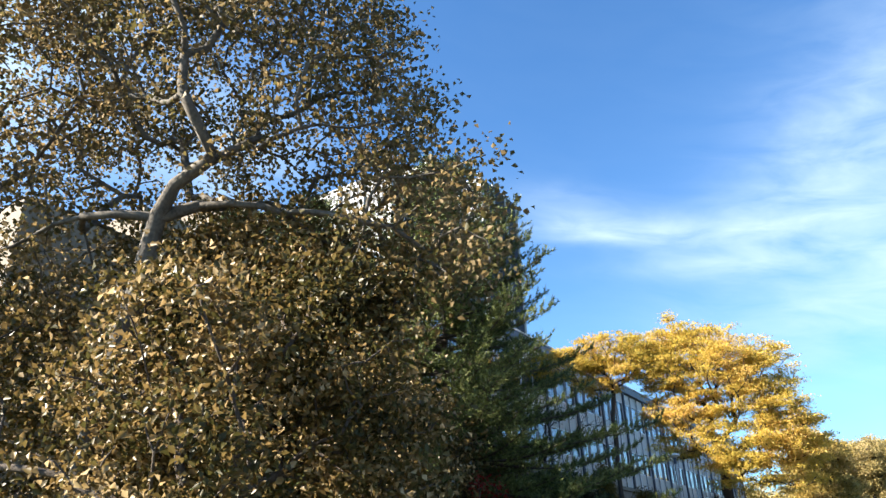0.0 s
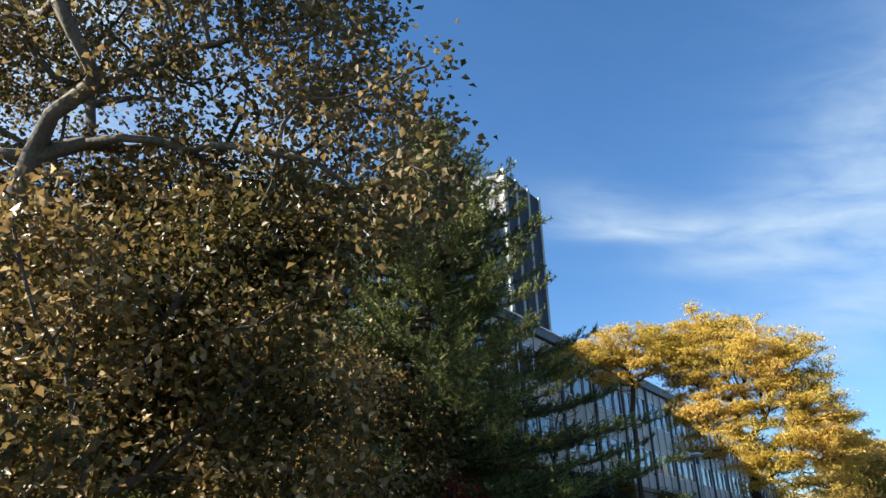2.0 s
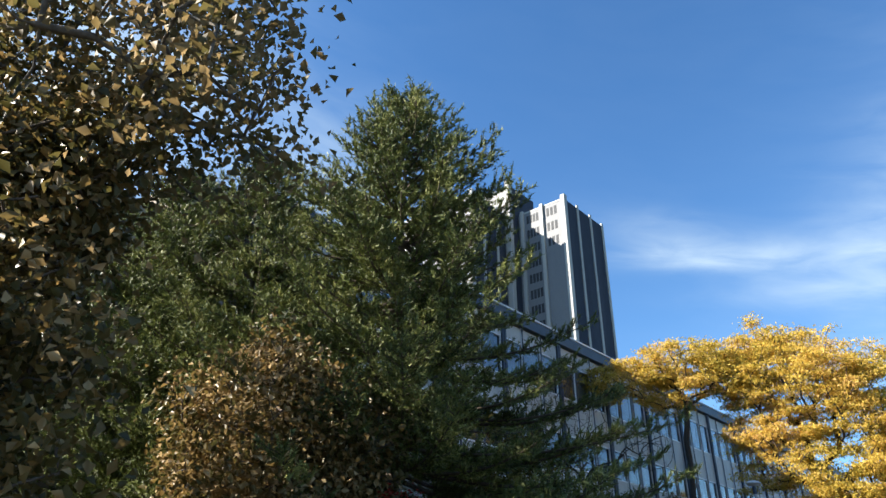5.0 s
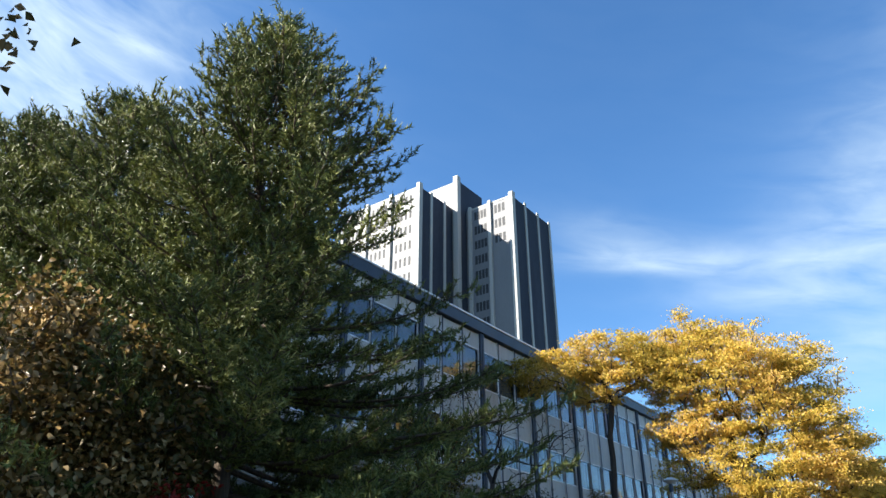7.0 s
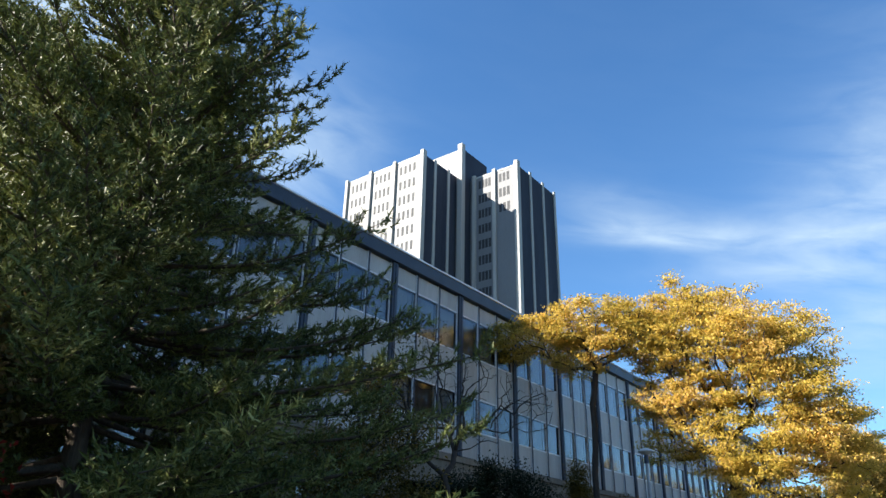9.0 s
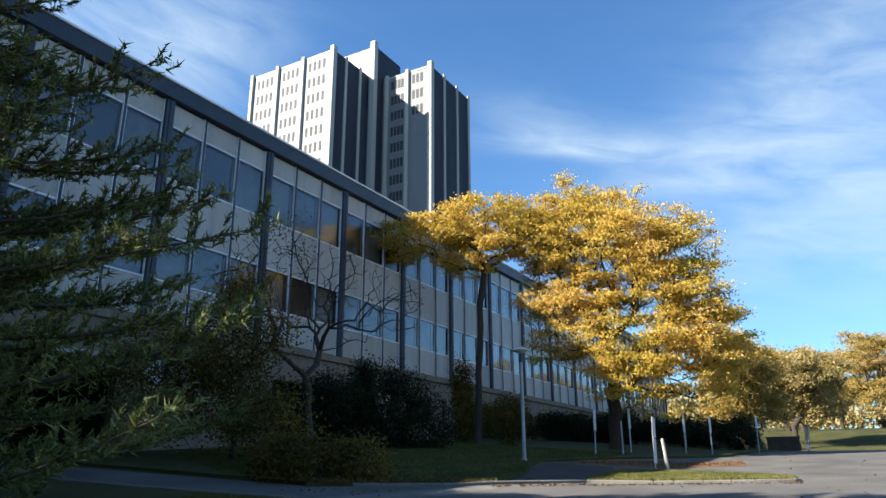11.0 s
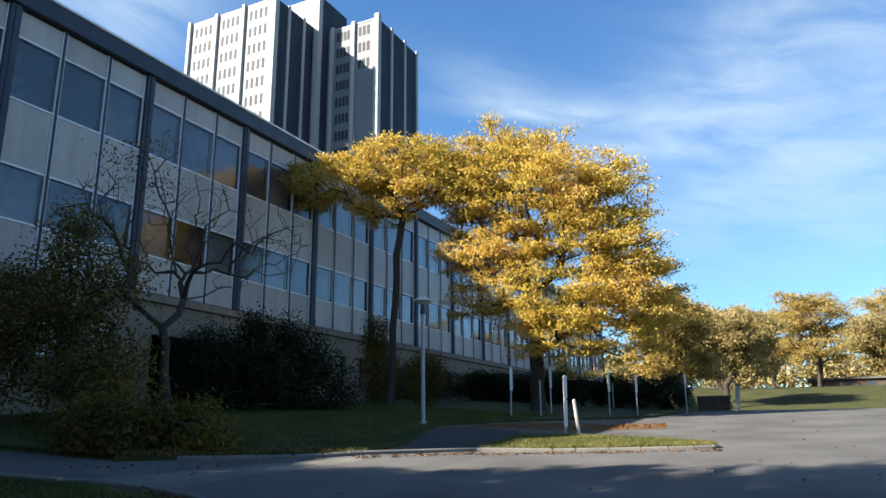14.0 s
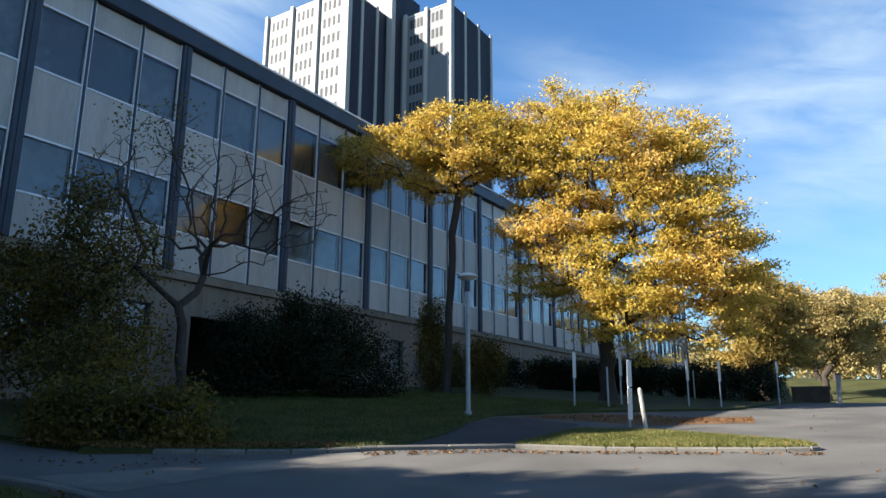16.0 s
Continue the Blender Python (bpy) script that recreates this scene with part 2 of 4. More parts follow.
def ground(x, y):
    return float(np.interp(y, GY, GZ)) + 0.07 * max(0.0, min(16.0, 16 - x))


def sheet(name, outline, dz, mat, label="", category="", kind="structure", skirt=0.0):
    """A flat area draped over the ground, bent only where the ground bends."""
    bm = bmesh.new()
    bm.faces.new([bm.verts.new((x, y, 0)) for x, y in outline])
    for y in GY[1:-1]:
        bmesh.ops.bisect_plane(bm, geom=bm.verts[:] + bm.edges[:] + bm.faces[:], plane_co=(0, y, 0), plane_no=(0, 1, 0))
    for x in (0, 16):
        bmesh.ops.bisect_plane(bm, geom=bm.verts[:] + bm.edges[:] + bm.faces[:], plane_co=(x, 0, 0), plane_no=(1, 0, 0))
    for v in bm.verts:
        v.co.z = ground(v.co.x, v.co.y) + dz
    bmesh.ops.triangulate(bm, faces=bm.faces[:])
    bmesh.ops.recalc_face_normals(bm, faces=bm.faces[:])
    for f in bm.faces:
        if f.normal.z < 0:
            f.normal_flip()
    if dz > 0.05:
        r = bmesh.ops.extrude_edge_only(bm, edges=[e for e in bm.edges if e.is_boundary])
        for v in r["geom"]:
            if isinstance(v, bmesh.types.BMVert):
                v.co.z -= dz + 0.08
    ob = part(name, bm, mat)
    return tagged(ob, label, category, "", kind)


def kerb(name, line, label):
    """A concrete kerb of separate stones along a line on the ground."""
    top = thing(name, (0, 0, 0), label, "kerb", "", "structure")
    pts = [Vector((*p, 0)) for p in line]
    for a, b in zip(pts, pts[1:]):
        n = max(1, round((b - a).length / 1.2))
        for i in range(n):
            p, q = a.lerp(b, i / n), a.lerp(b, (i + 1) / n)
            d = (q - p).normalized()
            p, q = p + d * 0.006, q - d * 0.006
            s = Vector((-d.y, d.x, 0)) * 0.06
            bm = bmesh.new()
            lo = [p - s, q - s, q + s, p + s]
            vb = [bm.verts.new((v.x, v.y, ground(v.x, v.y) - 0.1)) for v in lo]
            vt = [bm.verts.new((v.x, v.y, ground(v.x, v.y) + 0.088)) for v in lo]
            bm.faces.new(vt)
            bm.faces.new(vb[::-1])
            for k in range(4):
                bm.faces.new((vb[k], vb[(k + 1) % 4], vt[(k + 1) % 4], vt[k]))
            bmesh.ops.recalc_face_normals(bm, faces=bm.faces[:])
            bmesh.ops.bevel(bm, geom=[e for e in bm.edges if e.verts[0].co.z > ground(e.verts[0].co.x, e.verts[0].co.y) and e.verts[1].co.z > ground(e.verts[1].co.x, e.verts[1].co.y)], offset=0.02, segments=1, affect="EDGES")
            part("kerb_stone", bm, CONCRETE, top)
    return top


def smooth_line(pts, n=6):
    """A rounded line through the given points."""
    out = []
    P = [pts[0]] + list(pts) + [pts[-1]]
    for i in range(1, len(P) - 2):
        p0, p1, p2, p3 = (np.array(P[k], float) for k in (i - 1, i, i + 1, i + 2))
        for k in range(n):
            t = k / n
            out.append(tuple(0.5 * (2 * p1 + (p2 - p0) * t + (2 * p0 - 5 * p1 + 4 * p2 - p3) * t * t + (3 * p1 - p0 - 3 * p2 + p3) * t ** 3)))
    out.append(tuple(pts[-1]))
    return out


# ---------------------------------------------------------------- plants
def tubes(name, chains, mat, parent, sides=6, label=""):
    """One mesh of tapered limbs from chains of (point, radius)."""
    V, F = [], []
    for ch in chains:
        first = len(V)
        for i, (p, r) in enumerate(ch):
            d = (ch[min(i + 1, len(ch) - 1)][0] - ch[max(i - 1, 0)][0])
            d = d.normalized() if d.length > 1e-6 else Vector((0, 0, 1))
            u = d.cross(Vector((0.31, 0.95, 0.05))).normalized()
            w = d.cross(u)
            for j in range(sides):
                a = 2 * math.pi * j / sides
                V.append(p + (u * math.cos(a) + w * math.sin(a)) * r)
        for i in range(len(ch) - 1):
            for j in range(sides):
                a, b = first + i * sides + j, first + i * sides + (j + 1) % sides
                F.append((a, b, b + sides, a + sides))
    me = bpy.data.meshes.new(name)
    me.from_pydata(V, [], F)
    me.polygons.foreach_set("use_smooth", [True] * len(F))
    return link_mesh(name, me, mat, parent, label)


def leaves(name, centres, normals, size, mat, parent, rng, slim=0.6, label=""):
    """Many small folded leaves, each an island of two triangles, as one mesh."""
    n = len(centres)
    s = size * rng.uniform(0.6, 1.25, (n, 1))
    a = rng.normal(size=(n, 3))
    nn = normals / np.linalg.norm(normals, axis=1, keepdims=True)
    a -= nn * np.sum(a * nn, axis=1, keepdims=True)
    a /= np.linalg.norm(a, axis=1, keepdims=True)
    b = np.cross(nn, a)
    fold = nn * s * 0.22
    v = np.stack([centres - a * s * 0.55, centres + b * s * slim * 0.5 + fold, centres + a * s * 0.55 - fold * 0.6, centres - b * s * slim * 0.5 + fold], axis=1).reshape(-1, 3)
    me = bpy.data.meshes.new(name)
    me.vertices.add(4 * n)
    me.vertices.foreach_set("co", v.astype(np.float32).ravel())
    i = np.arange(n)[:, None] * 4
    tri = np.concatenate([i + np.array([[0, 1, 2]]), i + np.array([[0, 2, 3]])], axis=1).reshape(-1, 3)
    me.loops.add(6 * n)
    me.loops.foreach_set("vertex_index", tri.ravel().astype(np.int32))
    me.polygons.add(2 * n)
    me.polygons.foreach_set("loop_start", np.arange(0, 6 * n, 3, dtype=np.int32))
    me.update(calc_edges=True)
    return link_mesh(name, me, mat, parent, label)


def skeleton(base, fork, tips, trunk_r, twig_r, rng, bend=0.12, lean=(0, 0)):
    """Limbs that join every tip to the trunk by way of the nearest limb; thickness adds up towards the trunk."""
    pos, par = [Vector(base)], [-1]
    n = 6
    for i in range(1, n + 1):
        p = Vector(base).lerp(Vector(fork), i / n)
        if i < n:
            p += Vector((rng.normal(), rng.normal(), 0)) * bend * 0.5
        pos.append(p)
        par.append(i - 1)
    P = np.zeros((20000, 3))
    D = np.zeros(20000)
    for i, p in enumerate(pos):
        P[i] = p
    count = len(pos)
    D[:count] = 0
    D[:n - 1] = 5.0
    F = Vector(fork)
    order = sorted(tips, key=lambda t: (Vector(t) - F).length + rng.uniform(0, 1.5))
    for t in order:
        t = Vector(t)
        d = np.linalg.norm(P[:count] - np.array(t), axis=1) + 0.25 * D[:count]
        k = int(np.argmin(d))
        a = Vector(P[k])
        L = (t - a).length
        m = max(2, int(L / 0.5))
        side = Vector(rng.normal(size=3)) * bend * L
        up = Vector((0, 0, 1)) * 0.10 * L
        prev = k
        for i in range(1, m + 1):
            s = i / m
            p = a.lerp(t, s) + (side + up) * (4 * s * (1 - s)) * 0.5
            P[count] = p
            D[count] = D[k] + (p - a).length
            pos.append(p)
            par.append(prev)
            prev = count
            count += 1
    kids = [[] for _ in range(count)]
    for i in range(1, count):
        kids[par[i]].append(i)
    rad = np.zeros(count)
    for i in range(count - 1, -1, -1):
        rad[i] = (sum(rad[c] ** 2.3 for c in kids[i])) ** (1 / 2.3) if kids[i] else twig_r
    rad = np.where(rad > twig_r * 1.6, twig_r * 1.6 + (rad - twig_r * 1.6) * (trunk_r - twig_r * 1.6) / max(1e-6, rad[0] - twig_r * 1.6), rad)
    chains, done = [], set()
    for i in range(count):
        if i in done and not kids[i]:
            continue
        for c in kids[i]:
            if c in done:
                continue
            main = max(kids[i], key=lambda q: rad[q])
            if c == main and i != 0 and par[i] >= 0 and i in done:
                continue
            ch = [(Vector(P[i]), float(min(rad[i], rad[c] * 1.25))), (Vector(P[c]), float(rad[c]))]
            done.add(c)
            cur = c
            while kids[cur]:
                nx = max(kids[cur], key=lambda q: rad[q])
                ch.append((Vector(P[nx]), float(rad[nx])))
                done.add(nx)
                cur = nx
            chains.append(ch)
    ch0 = chains[0]
    b0, r0 = ch0[0]
    chains[0] = [(b0 - Vector((0, 0, 0.3)), r0 * 1.5), (b0 + Vector((0, 0, 0.12)), r0 * 1.25)] + ch0[1:]
    return chains


def in_ellipsoids(rng, blobs, n, shell=0.55):
    """Points in the outer part of some ellipsoids (centre, half axes), shared out by their size."""
    vol = np.array([b[3] * b[4] * b[5] for b in blobs]) ** 0.75
    pick = rng.choice(len(blobs), n, p=vol / vol.sum())
    d = rng.normal(size=(n, 3))
    d /= np.linalg.norm(d, axis=1, keepdims=True)
    r = (shell ** 3 + rng.uniform(size=(n, 1)) * (1 - shell ** 3)) ** (1 / 3)
    B = np.array(blobs)[pick]
    return B[:, :3] + d * r * B[:, 3:]


def tree(name, base, fork, blobs, clumps, per_clump, leaf, spread, bark, leafmat, trunk_r, seed, label, category="tree", group="", twig=0.012, flat=0.5, shell=0.45, bend=0.12, bare=(), slim=0.6, layered=0.0):
    rng = np.random.default_rng(seed)
    top = thing(name, base, label, category, group)
    b = Vector(base)
    tips = in_ellipsoids(rng, blobs, clumps, shell)
    if layered:
        tips[:, 2] = np.round(tips[:, 2] / layered) * layered + rng.normal(size=clumps) * 0.3
    wood = [tuple(p) for p in tips]
    if len(bare):
        wood += [tuple(p) for p in in_ellipsoids(rng, bare, 420, 0.25)]
    ch = skeleton(base, fork, wood, trunk_r, twig, rng, bend)
    ch = [[(p - b, r) for p, r in c] for c in ch]
    tubes("trunk", ch, bark, top)
    n = clumps * per_clump
    c = np.repeat(tips, per_clump, axis=0) + rng.normal(size=(n, 3)) * np.array(spread)
    nrm = rng.normal(size=(n, 3)) * (1 - flat) + np.array([0, 0, 1.0]) * flat
    leaves("crown", c - np.array(base), nrm, leaf, leafmat, top, rng, slim)
    return top


def tufts(name, at, aim, length, count, mat, parent, rng):
    """Needle tufts: slim triangles that spray about each twig's aim."""
    n = len(at) * count
    c = np.repeat(at, count, axis=0)
    d = np.repeat(aim, count, axis=0) + rng.normal(size=(n, 3)) * 0.8
    d /= np.linalg.norm(d, axis=1, keepdims=True)
    L = length * rng.uniform(0.65, 1.2, (n, 1))
    c = c - d * L * 0.15 + np.repeat(aim, count, axis=0) * rng.uniform(-0.12, 0.12, (n, 1))
    w = np.cross(d, rng.normal(size=(n, 3)))
    w /= np.linalg.norm(w, axis=1, keepdims=True)
    hw = 0.015
    v = np.stack([c - w * hw, c + w * hw, c + d * L], axis=1).reshape(-1, 3)
    me = bpy.data.meshes.new(name)
    me.vertices.add(3 * n)
    me.vertices.foreach_set("co", v.astype(np.float32).ravel())
    me.loops.add(3 * n)
    me.loops.foreach_set("vertex_index", np.arange(3 * n, dtype=np.int32))
    me.polygons.add(n)
    me.polygons.foreach_set("loop_start", np.arange(0, 3 * n, 3, dtype=np.int32))
    me.update(calc_edges=True)
    return link_mesh(name, me, mat, parent)


def pine(base, height, reach, seed, label, needles=12, whorls=21, low=0.05):
    """A white pine: whorls of level boughs in tiers with gaps between, each a flat plume of needle tufts, tips turned up."""
    rng = np.random.default_rng(seed)
    top = thing("pine_tree", base, label, "tree", "pines")
    chains = [[(Vector((0.12 * math.sin(i * 0.7), 0.1 * math.cos(i * 0.9), height * i / 14 - 0.3)), 0.2 * (1 - i / 14) + 0.012) for i in range(15)]]
    at, aim = [], []
    for w in range(whorls):
        s = low + (0.985 - low) * (w / (whorls - 1)) ** 0.85
        prof = (1 - s) ** 0.70 * (0.8 + 0.2 * min(1, s / 0.18)) + 0.02
        turn = rng.uniform(0, 2 * math.pi)
        n = int(rng.integers(13, 17))
        for k in range(n):
            az = turn + 2 * math.pi * k / n + rng.normal() * 0.25
            L = reach * prof * (rng.uniform(0.5, 0.8) if rng.uniform() < 0.35 else rng.uniform(0.8, 1.08))
            z = height * s + rng.normal() * 0.10
            out = Vector((math.cos(az), math.sin(az), 0))
            across = Vector((-out.y, out.x, 0))
            lift = -0.10 + 0.42 * s ** 1.5 + rng.normal() * 0.04
            sway = rng.normal() * 0.14
            m = max(3, int(L / 0.26))
            pts = []
            for i in range(m + 1):
                t = i / m
                pts.append(Vector((0, 0, z)) + out * L * t + across * sway * L * t * t + Vector((0, 0, L * (lift * t + 0.09 * t ** 3 - 0.06 * math.sin(t * 3)))))
            chains.append([(p, 0.042 * (1 - i / (m + 1)) * (0.45 + prof) + 0.005) for i, p in enumerate(pts)])
            for i in range(1, m + 1):
                t = i / m
                d = (pts[i] - pts[i - 1]).normalized()
                if t > 0.18:
                    for sg in (-1, 1, 0):
                        if rng.uniform() < (0.1, 0.1, 0.4)[sg]:
                            continue
                        sl = min((0.20 + 0.17 * L * (1.05 - t)) * rng.uniform(0.7, 1.2) + 0.08, 0.75) * (1.0 if sg else 0.45)
                        sd = (d * 0.7 + across * (sg * rng.uniform(0.5, 1.1) + rng.normal() * 0.1) + Vector((0, 0, rng.uniform(0.0, 0.35) + (0 if sg else 0.6)))).normalized()
                        chains.append([(pts[i], 0.010), (pts[i] + sd * sl, 0.004)])
                        for g in np.arange(sl, 0.05, -0.095):
                            at.append(tuple(pts[i] + sd * g + Vector(rng.normal(size=3)) * 0.03))
                            aim.append(tuple((sd + Vector((0, 0, 0.45))).normalized()))
                if t > 0.2:
                    at.append(tuple(pts[i]))
                    aim.append(tuple((d + Vector((0, 0, 0.6))).normalized()))
    for q in range(14):
        at.append((0.12 * math.sin(9.8) + rng.normal() * 0.05, 0.1 * math.cos(12.6) + rng.normal() * 0.05, height - 0.3 - q * 0.1))
        aim.append((0, 0, 1))
    tubes("trunk", chains, BARK, top, 4)
    tufts("crown", np.array(at), np.array(aim), 0.15, needles, NEEDLES, top, rng)
    return top


# ---------------------------------------------------------------- ground, road, kerbs
sheet("ground", [(-1500, -1500), (1500, -1500), (1500, 2500), (-1500, 2500)], 0.0, SOIL_GRASS, "grass-covered open ground rising gently", "ground")
LAWN = smooth_line([(11.0, 9.9), (11.7, 10.7), (13.2, 12.2), (13.9, 13.6)], 3) + smooth_line([(13.75, 15.2), (13.45, 16.6), (12.4, 19.4)], 3)
ISLAND = [(15.5, 15.75)] + smooth_line([(17.2, 16.0), (19.0, 16.4), (20.35, 16.9), (20.3, 17.5), (19.4, 18.3), (18.0, 19.2), (16.4, 20.0), (15.3, 19.4)], 3)
ROAD = [(30.5, -80), (60, -80), (60, 57), (19.5, 57), (18.2, 46), (16.4, 33), (13.2, 26), (11.9, 21.8), (12.2, 19.6), (13.4, 16.6), (13.8, 13.6), (13.0, 12.1), (11.6, 10.6), (10.9, 10.0), (2.5, 8.8), (2.5, 6.6), (10.5, 7.9), (13.4, 8.45), (15.2, 8.2), (16.6, 7.6), (17.4, 5.5), (17.8, 2.0), (18.2, -80)]
sheet("road", ROAD, 0.012, ASPHALT, "grey worn asphalt road with patched surface", "road")
sheet("path", [(13.9, 13.55), (15.5, 15.75), (15.15, 19.3), (14.5, 21.5), (12.1, 21.6), (12.4, 19.5), (13.45, 16.6), (13.75, 15.2)], 0.02, ASPHALT_DARK, "dark asphalt footpath", "path")
sheet("pavement", [(12.4, 8.5), (13.3, 8.45), (13.95, 8.6), (14.0, 9.84), (14.4, 12.4), (14.25, 13.6), (13.75, 12.3), (13.2, 11.1), (12.9, 9.9)], 0.016, CONCRETE, "pale concrete apron beside the road", "pavement")
sheet("lawn", [(0.6, -26.5), (10.6, -26.5), (16.8, -26.5), (16.6, 2.0), (16.3, 5.4), (15.6, 7.3), (13.4, 7.9), (10.5, 7.4), (2.5, 6.3), (0.6, 6.2)], 0.085, SOIL_GRASS, "shaded mown grass strip with fallen leaves", "lawn")
sheet("lawn", [(0.6, 9.3), (2.5, 9.3), (10.8, 10.2)] + LAWN + [(11.9, 21.6), (13.0, 26), (16.2, 33), (18.0, 46), (19.3, 57), (0.6, 57)], 0.085, SOIL_GRASS, "shaded green lawn before the long building", "lawn")
sheet("traffic_island", ISLAND, 0.09, SOIL_GRASS, "small sunlit grass island with fallen leaves", "island")
sheet("leaf_bed", [(12.2, 21.9), (15.6, 22.6), (18.3, 24.5), (17.8, 27.2), (14.6, 26.2), (13.2, 25.6)], 0.017, LITTER, "brown fallen leaves on the ground", "leaves")
kerb("kerb_1", LAWN[3:10], "pale concrete kerb along the lawn")
kerb("kerb_2", [(13.9, 13.6), (15.5, 15.75)] + ISLAND[1:13], "pale worn concrete kerb round the grass island")
kerb("kerb_3", smooth_line([(2.5, 6.5), (10.5, 7.65), (13.4, 8.2), (15.3, 7.9), (16.4, 7.2), (17.0, 5.4), (17.4, 2.0), (17.6, -26)], 3), "pale concrete kerb round a grass corner")


# ---------------------------------------------------------------- long low building
BAY, COL0 = 5.65, 18.97
FIRST, LAST = -3, 13
Y0, Y1 = COL0 + FIRST * BAY, COL0 + LAST * BAY
Z_BOT, Z_TOP = 5.15, 13.85
ROWS = [(5.15, 6.6, 0), (6.6, 8.4, 1), (8.4, 10.65, 0), (10.65, 12.85, 1), (12.85, 13.85, 0)]
office = thing("office_building", (0, COL0, ground(0, COL0)), "long three-storey building with grey panels and dark steel columns", "building")
OB = Vector(office.location)


def opart(name, bm, mat, label="", parent=None):
    bmesh.ops.translate(bm, verts=bm.verts, vec=-OB)
    return part(name, bm, mat, parent or office, label)


def shared(name, me, at, parent=None):
    ob = new(name, me)
    ob.parent = parent or office
    ob.location = (0, 0, 0) if parent else Vector(at) - OB
    return ob


opart("roof", boxm(-20, 0.02, Y0 - 0.2, Y1 + 0.2, 14.1, 14.4), WALL_BEIGE)
opart("fascia", boxm(0.0, 0.32, Y0 - 0.3, Y1 + 0.3, 13.88, 14.55, bevel=0.02), STEEL_DARK, "dark blue-grey steel fascia")
opart("coping", boxm(-0.3, 0.38, Y0 - 0.35, Y1 + 0.35, 14.552, 14.65, bevel=0.015), ALUMINIUM, "pale metal roof edge")
opart("back_wall", boxm(-20, -19.6, Y0, Y1, -1, 14.1), WALL_BEIGE)
opart("end_wall", boxm(-19.6, -0.05, Y1, Y1 + 0.3, -1, 14.1), WALL_BEIGE)
# three invented blocks past the end, there to block sun from lawn and road
opart("sun_block_bay", boxm(-19.6, -0.05, Y0 - 2.8, Y0, -2.5, 14.1, bevel=0.02), WALL_BEIGE, "blank stone block added to keep sun off the lawn")
opart("sun_block_wing", boxm(-19.6, -0.4, Y0 - 6.2, Y0 - 2.802, -3.5, 12.2, bevel=0.02), WALL_BEIGE, "lower blank block added to keep sun off the road")
opart("low_wing", boxm(-19.6, -0.6, Y0 - 10.5, Y0 - 6.202, -3.5, 10.8, bevel=0.02), WALL_BEIGE, "low blank block added to hold back the sun")
opart("floor_slab", boxm(-19.6, -0.25, Y0, Y1, 9.0, 9.3), CONCRETE)
opart("floor_slab", boxm(-19.6, -0.25, Y0, Y1, 4.6, 5.0), CONCRETE)
opart("ceiling_slab", boxm(-19.6, -0.25, Y0, Y1, 13.3, 13.6), CONCRETE)
opart("ledge", boxm(-0.3, 0.14, Y0, Y1, 4.82, 5.13, bevel=0.02), WALL_BEIGE, "stone ledge under the panels")

pane_w = BAY / 3
rng0 = random.Random(4)
me_col = bpy.data.meshes.new("column")
bm = boxm(-0.2, 0.2, -0.19, 0.19, Z_BOT - 0.02, Z_TOP + 0.02, bevel=0.015)
box(bm, 0.2, 0.235, -0.05, 0.05, Z_BOT, Z_TOP)
bm.to_mesh(me_col)
me_col.materials.append(STEEL_DARK)
me_mul = bpy.data.meshes.new("mullion")
bm = boxm(-0.1, 0.12, -0.045, 0.045, Z_BOT, Z_TOP, bevel=0.01)
bm.to_mesh(me_mul)
me_mul.materials.append(STEEL_DARK)
me_edge = bpy.data.meshes.new("glazing_bead")
bm = boxm(-0.02, 0.075, -0.02, 0.02, Z_BOT, Z_TOP)
bm.to_mesh(me_edge)
me_edge.materials.append(ALUMINIUM)
row_mesh = {}
for z0, z1, win in ROWS:
    me = bpy.data.meshes.new("window_pane" if win else "spandrel")
    boxm(-0.012 if win else -0.05, 0.0 if win else 0.03, -pane_w / 2 + 0.06, pane_w / 2 - 0.06, z0 + 0.03, z1 - 0.03, bevel=0.0 if win else 0.008).to_mesh(me)
    me.materials.append(GLASS if win else SPANDREL)
    bl = None
    if win:
        bl = [bpy.data.meshes.new("blind"), bpy.data.meshes.new("blind")]
        for q in (0, 1):
            boxm(-0.3, -0.28, -pane_w / 2 + 0.06, pane_w / 2 - 0.06, z0, z1).to_mesh(bl[q])
            bl[q].materials.append((BLIND, BLIND_BROWN)[q])
    me_t = bpy.data.meshes.new("transom")
    boxm(-0.03, 0.06, -pane_w / 2 + 0.05, pane_w / 2 - 0.05, z1 - 0.03, z1 + 0.03).to_mesh(me_t)
    me_t.materials.append(ALUMINIUM)
    row_mesh[z0] = (me, bl, me_t)
for k in range(FIRST, LAST + 1):
    yc = COL0 + k * BAY
    shared("column", me_col, (0, yc, 0))
    for e in (-0.225, 0.225):
        shared("glazing_bead", me_edge, (0, yc + e, 0))
    if k == LAST:
        break
    for i in (1, 2):
        shared("mullion", me_mul, (0, yc + i * pane_w, 0))
        for e in (-0.065, 0.065):
            shared("glazing_bead", me_edge, (0, yc + i * pane_w + e, 0))
    for i in range(3):
        ym = yc + (i + 0.5) * pane_w
        for z0, z1, win in ROWS:
            me, bl, me_t = row_mesh[z0]
            ob = shared("window_pane" if win else "spandrel", me, (0, ym, 0))
            if win:
                ob.visible_shadow = False
                shared("blind", bl[1 if (k, i, z0) in ((0, 1, 6.6),) else 0], (0, ym, 0), ob)
            if z1 < Z_TOP:
                shared("transom", me_t, (0, ym, 0), ob)

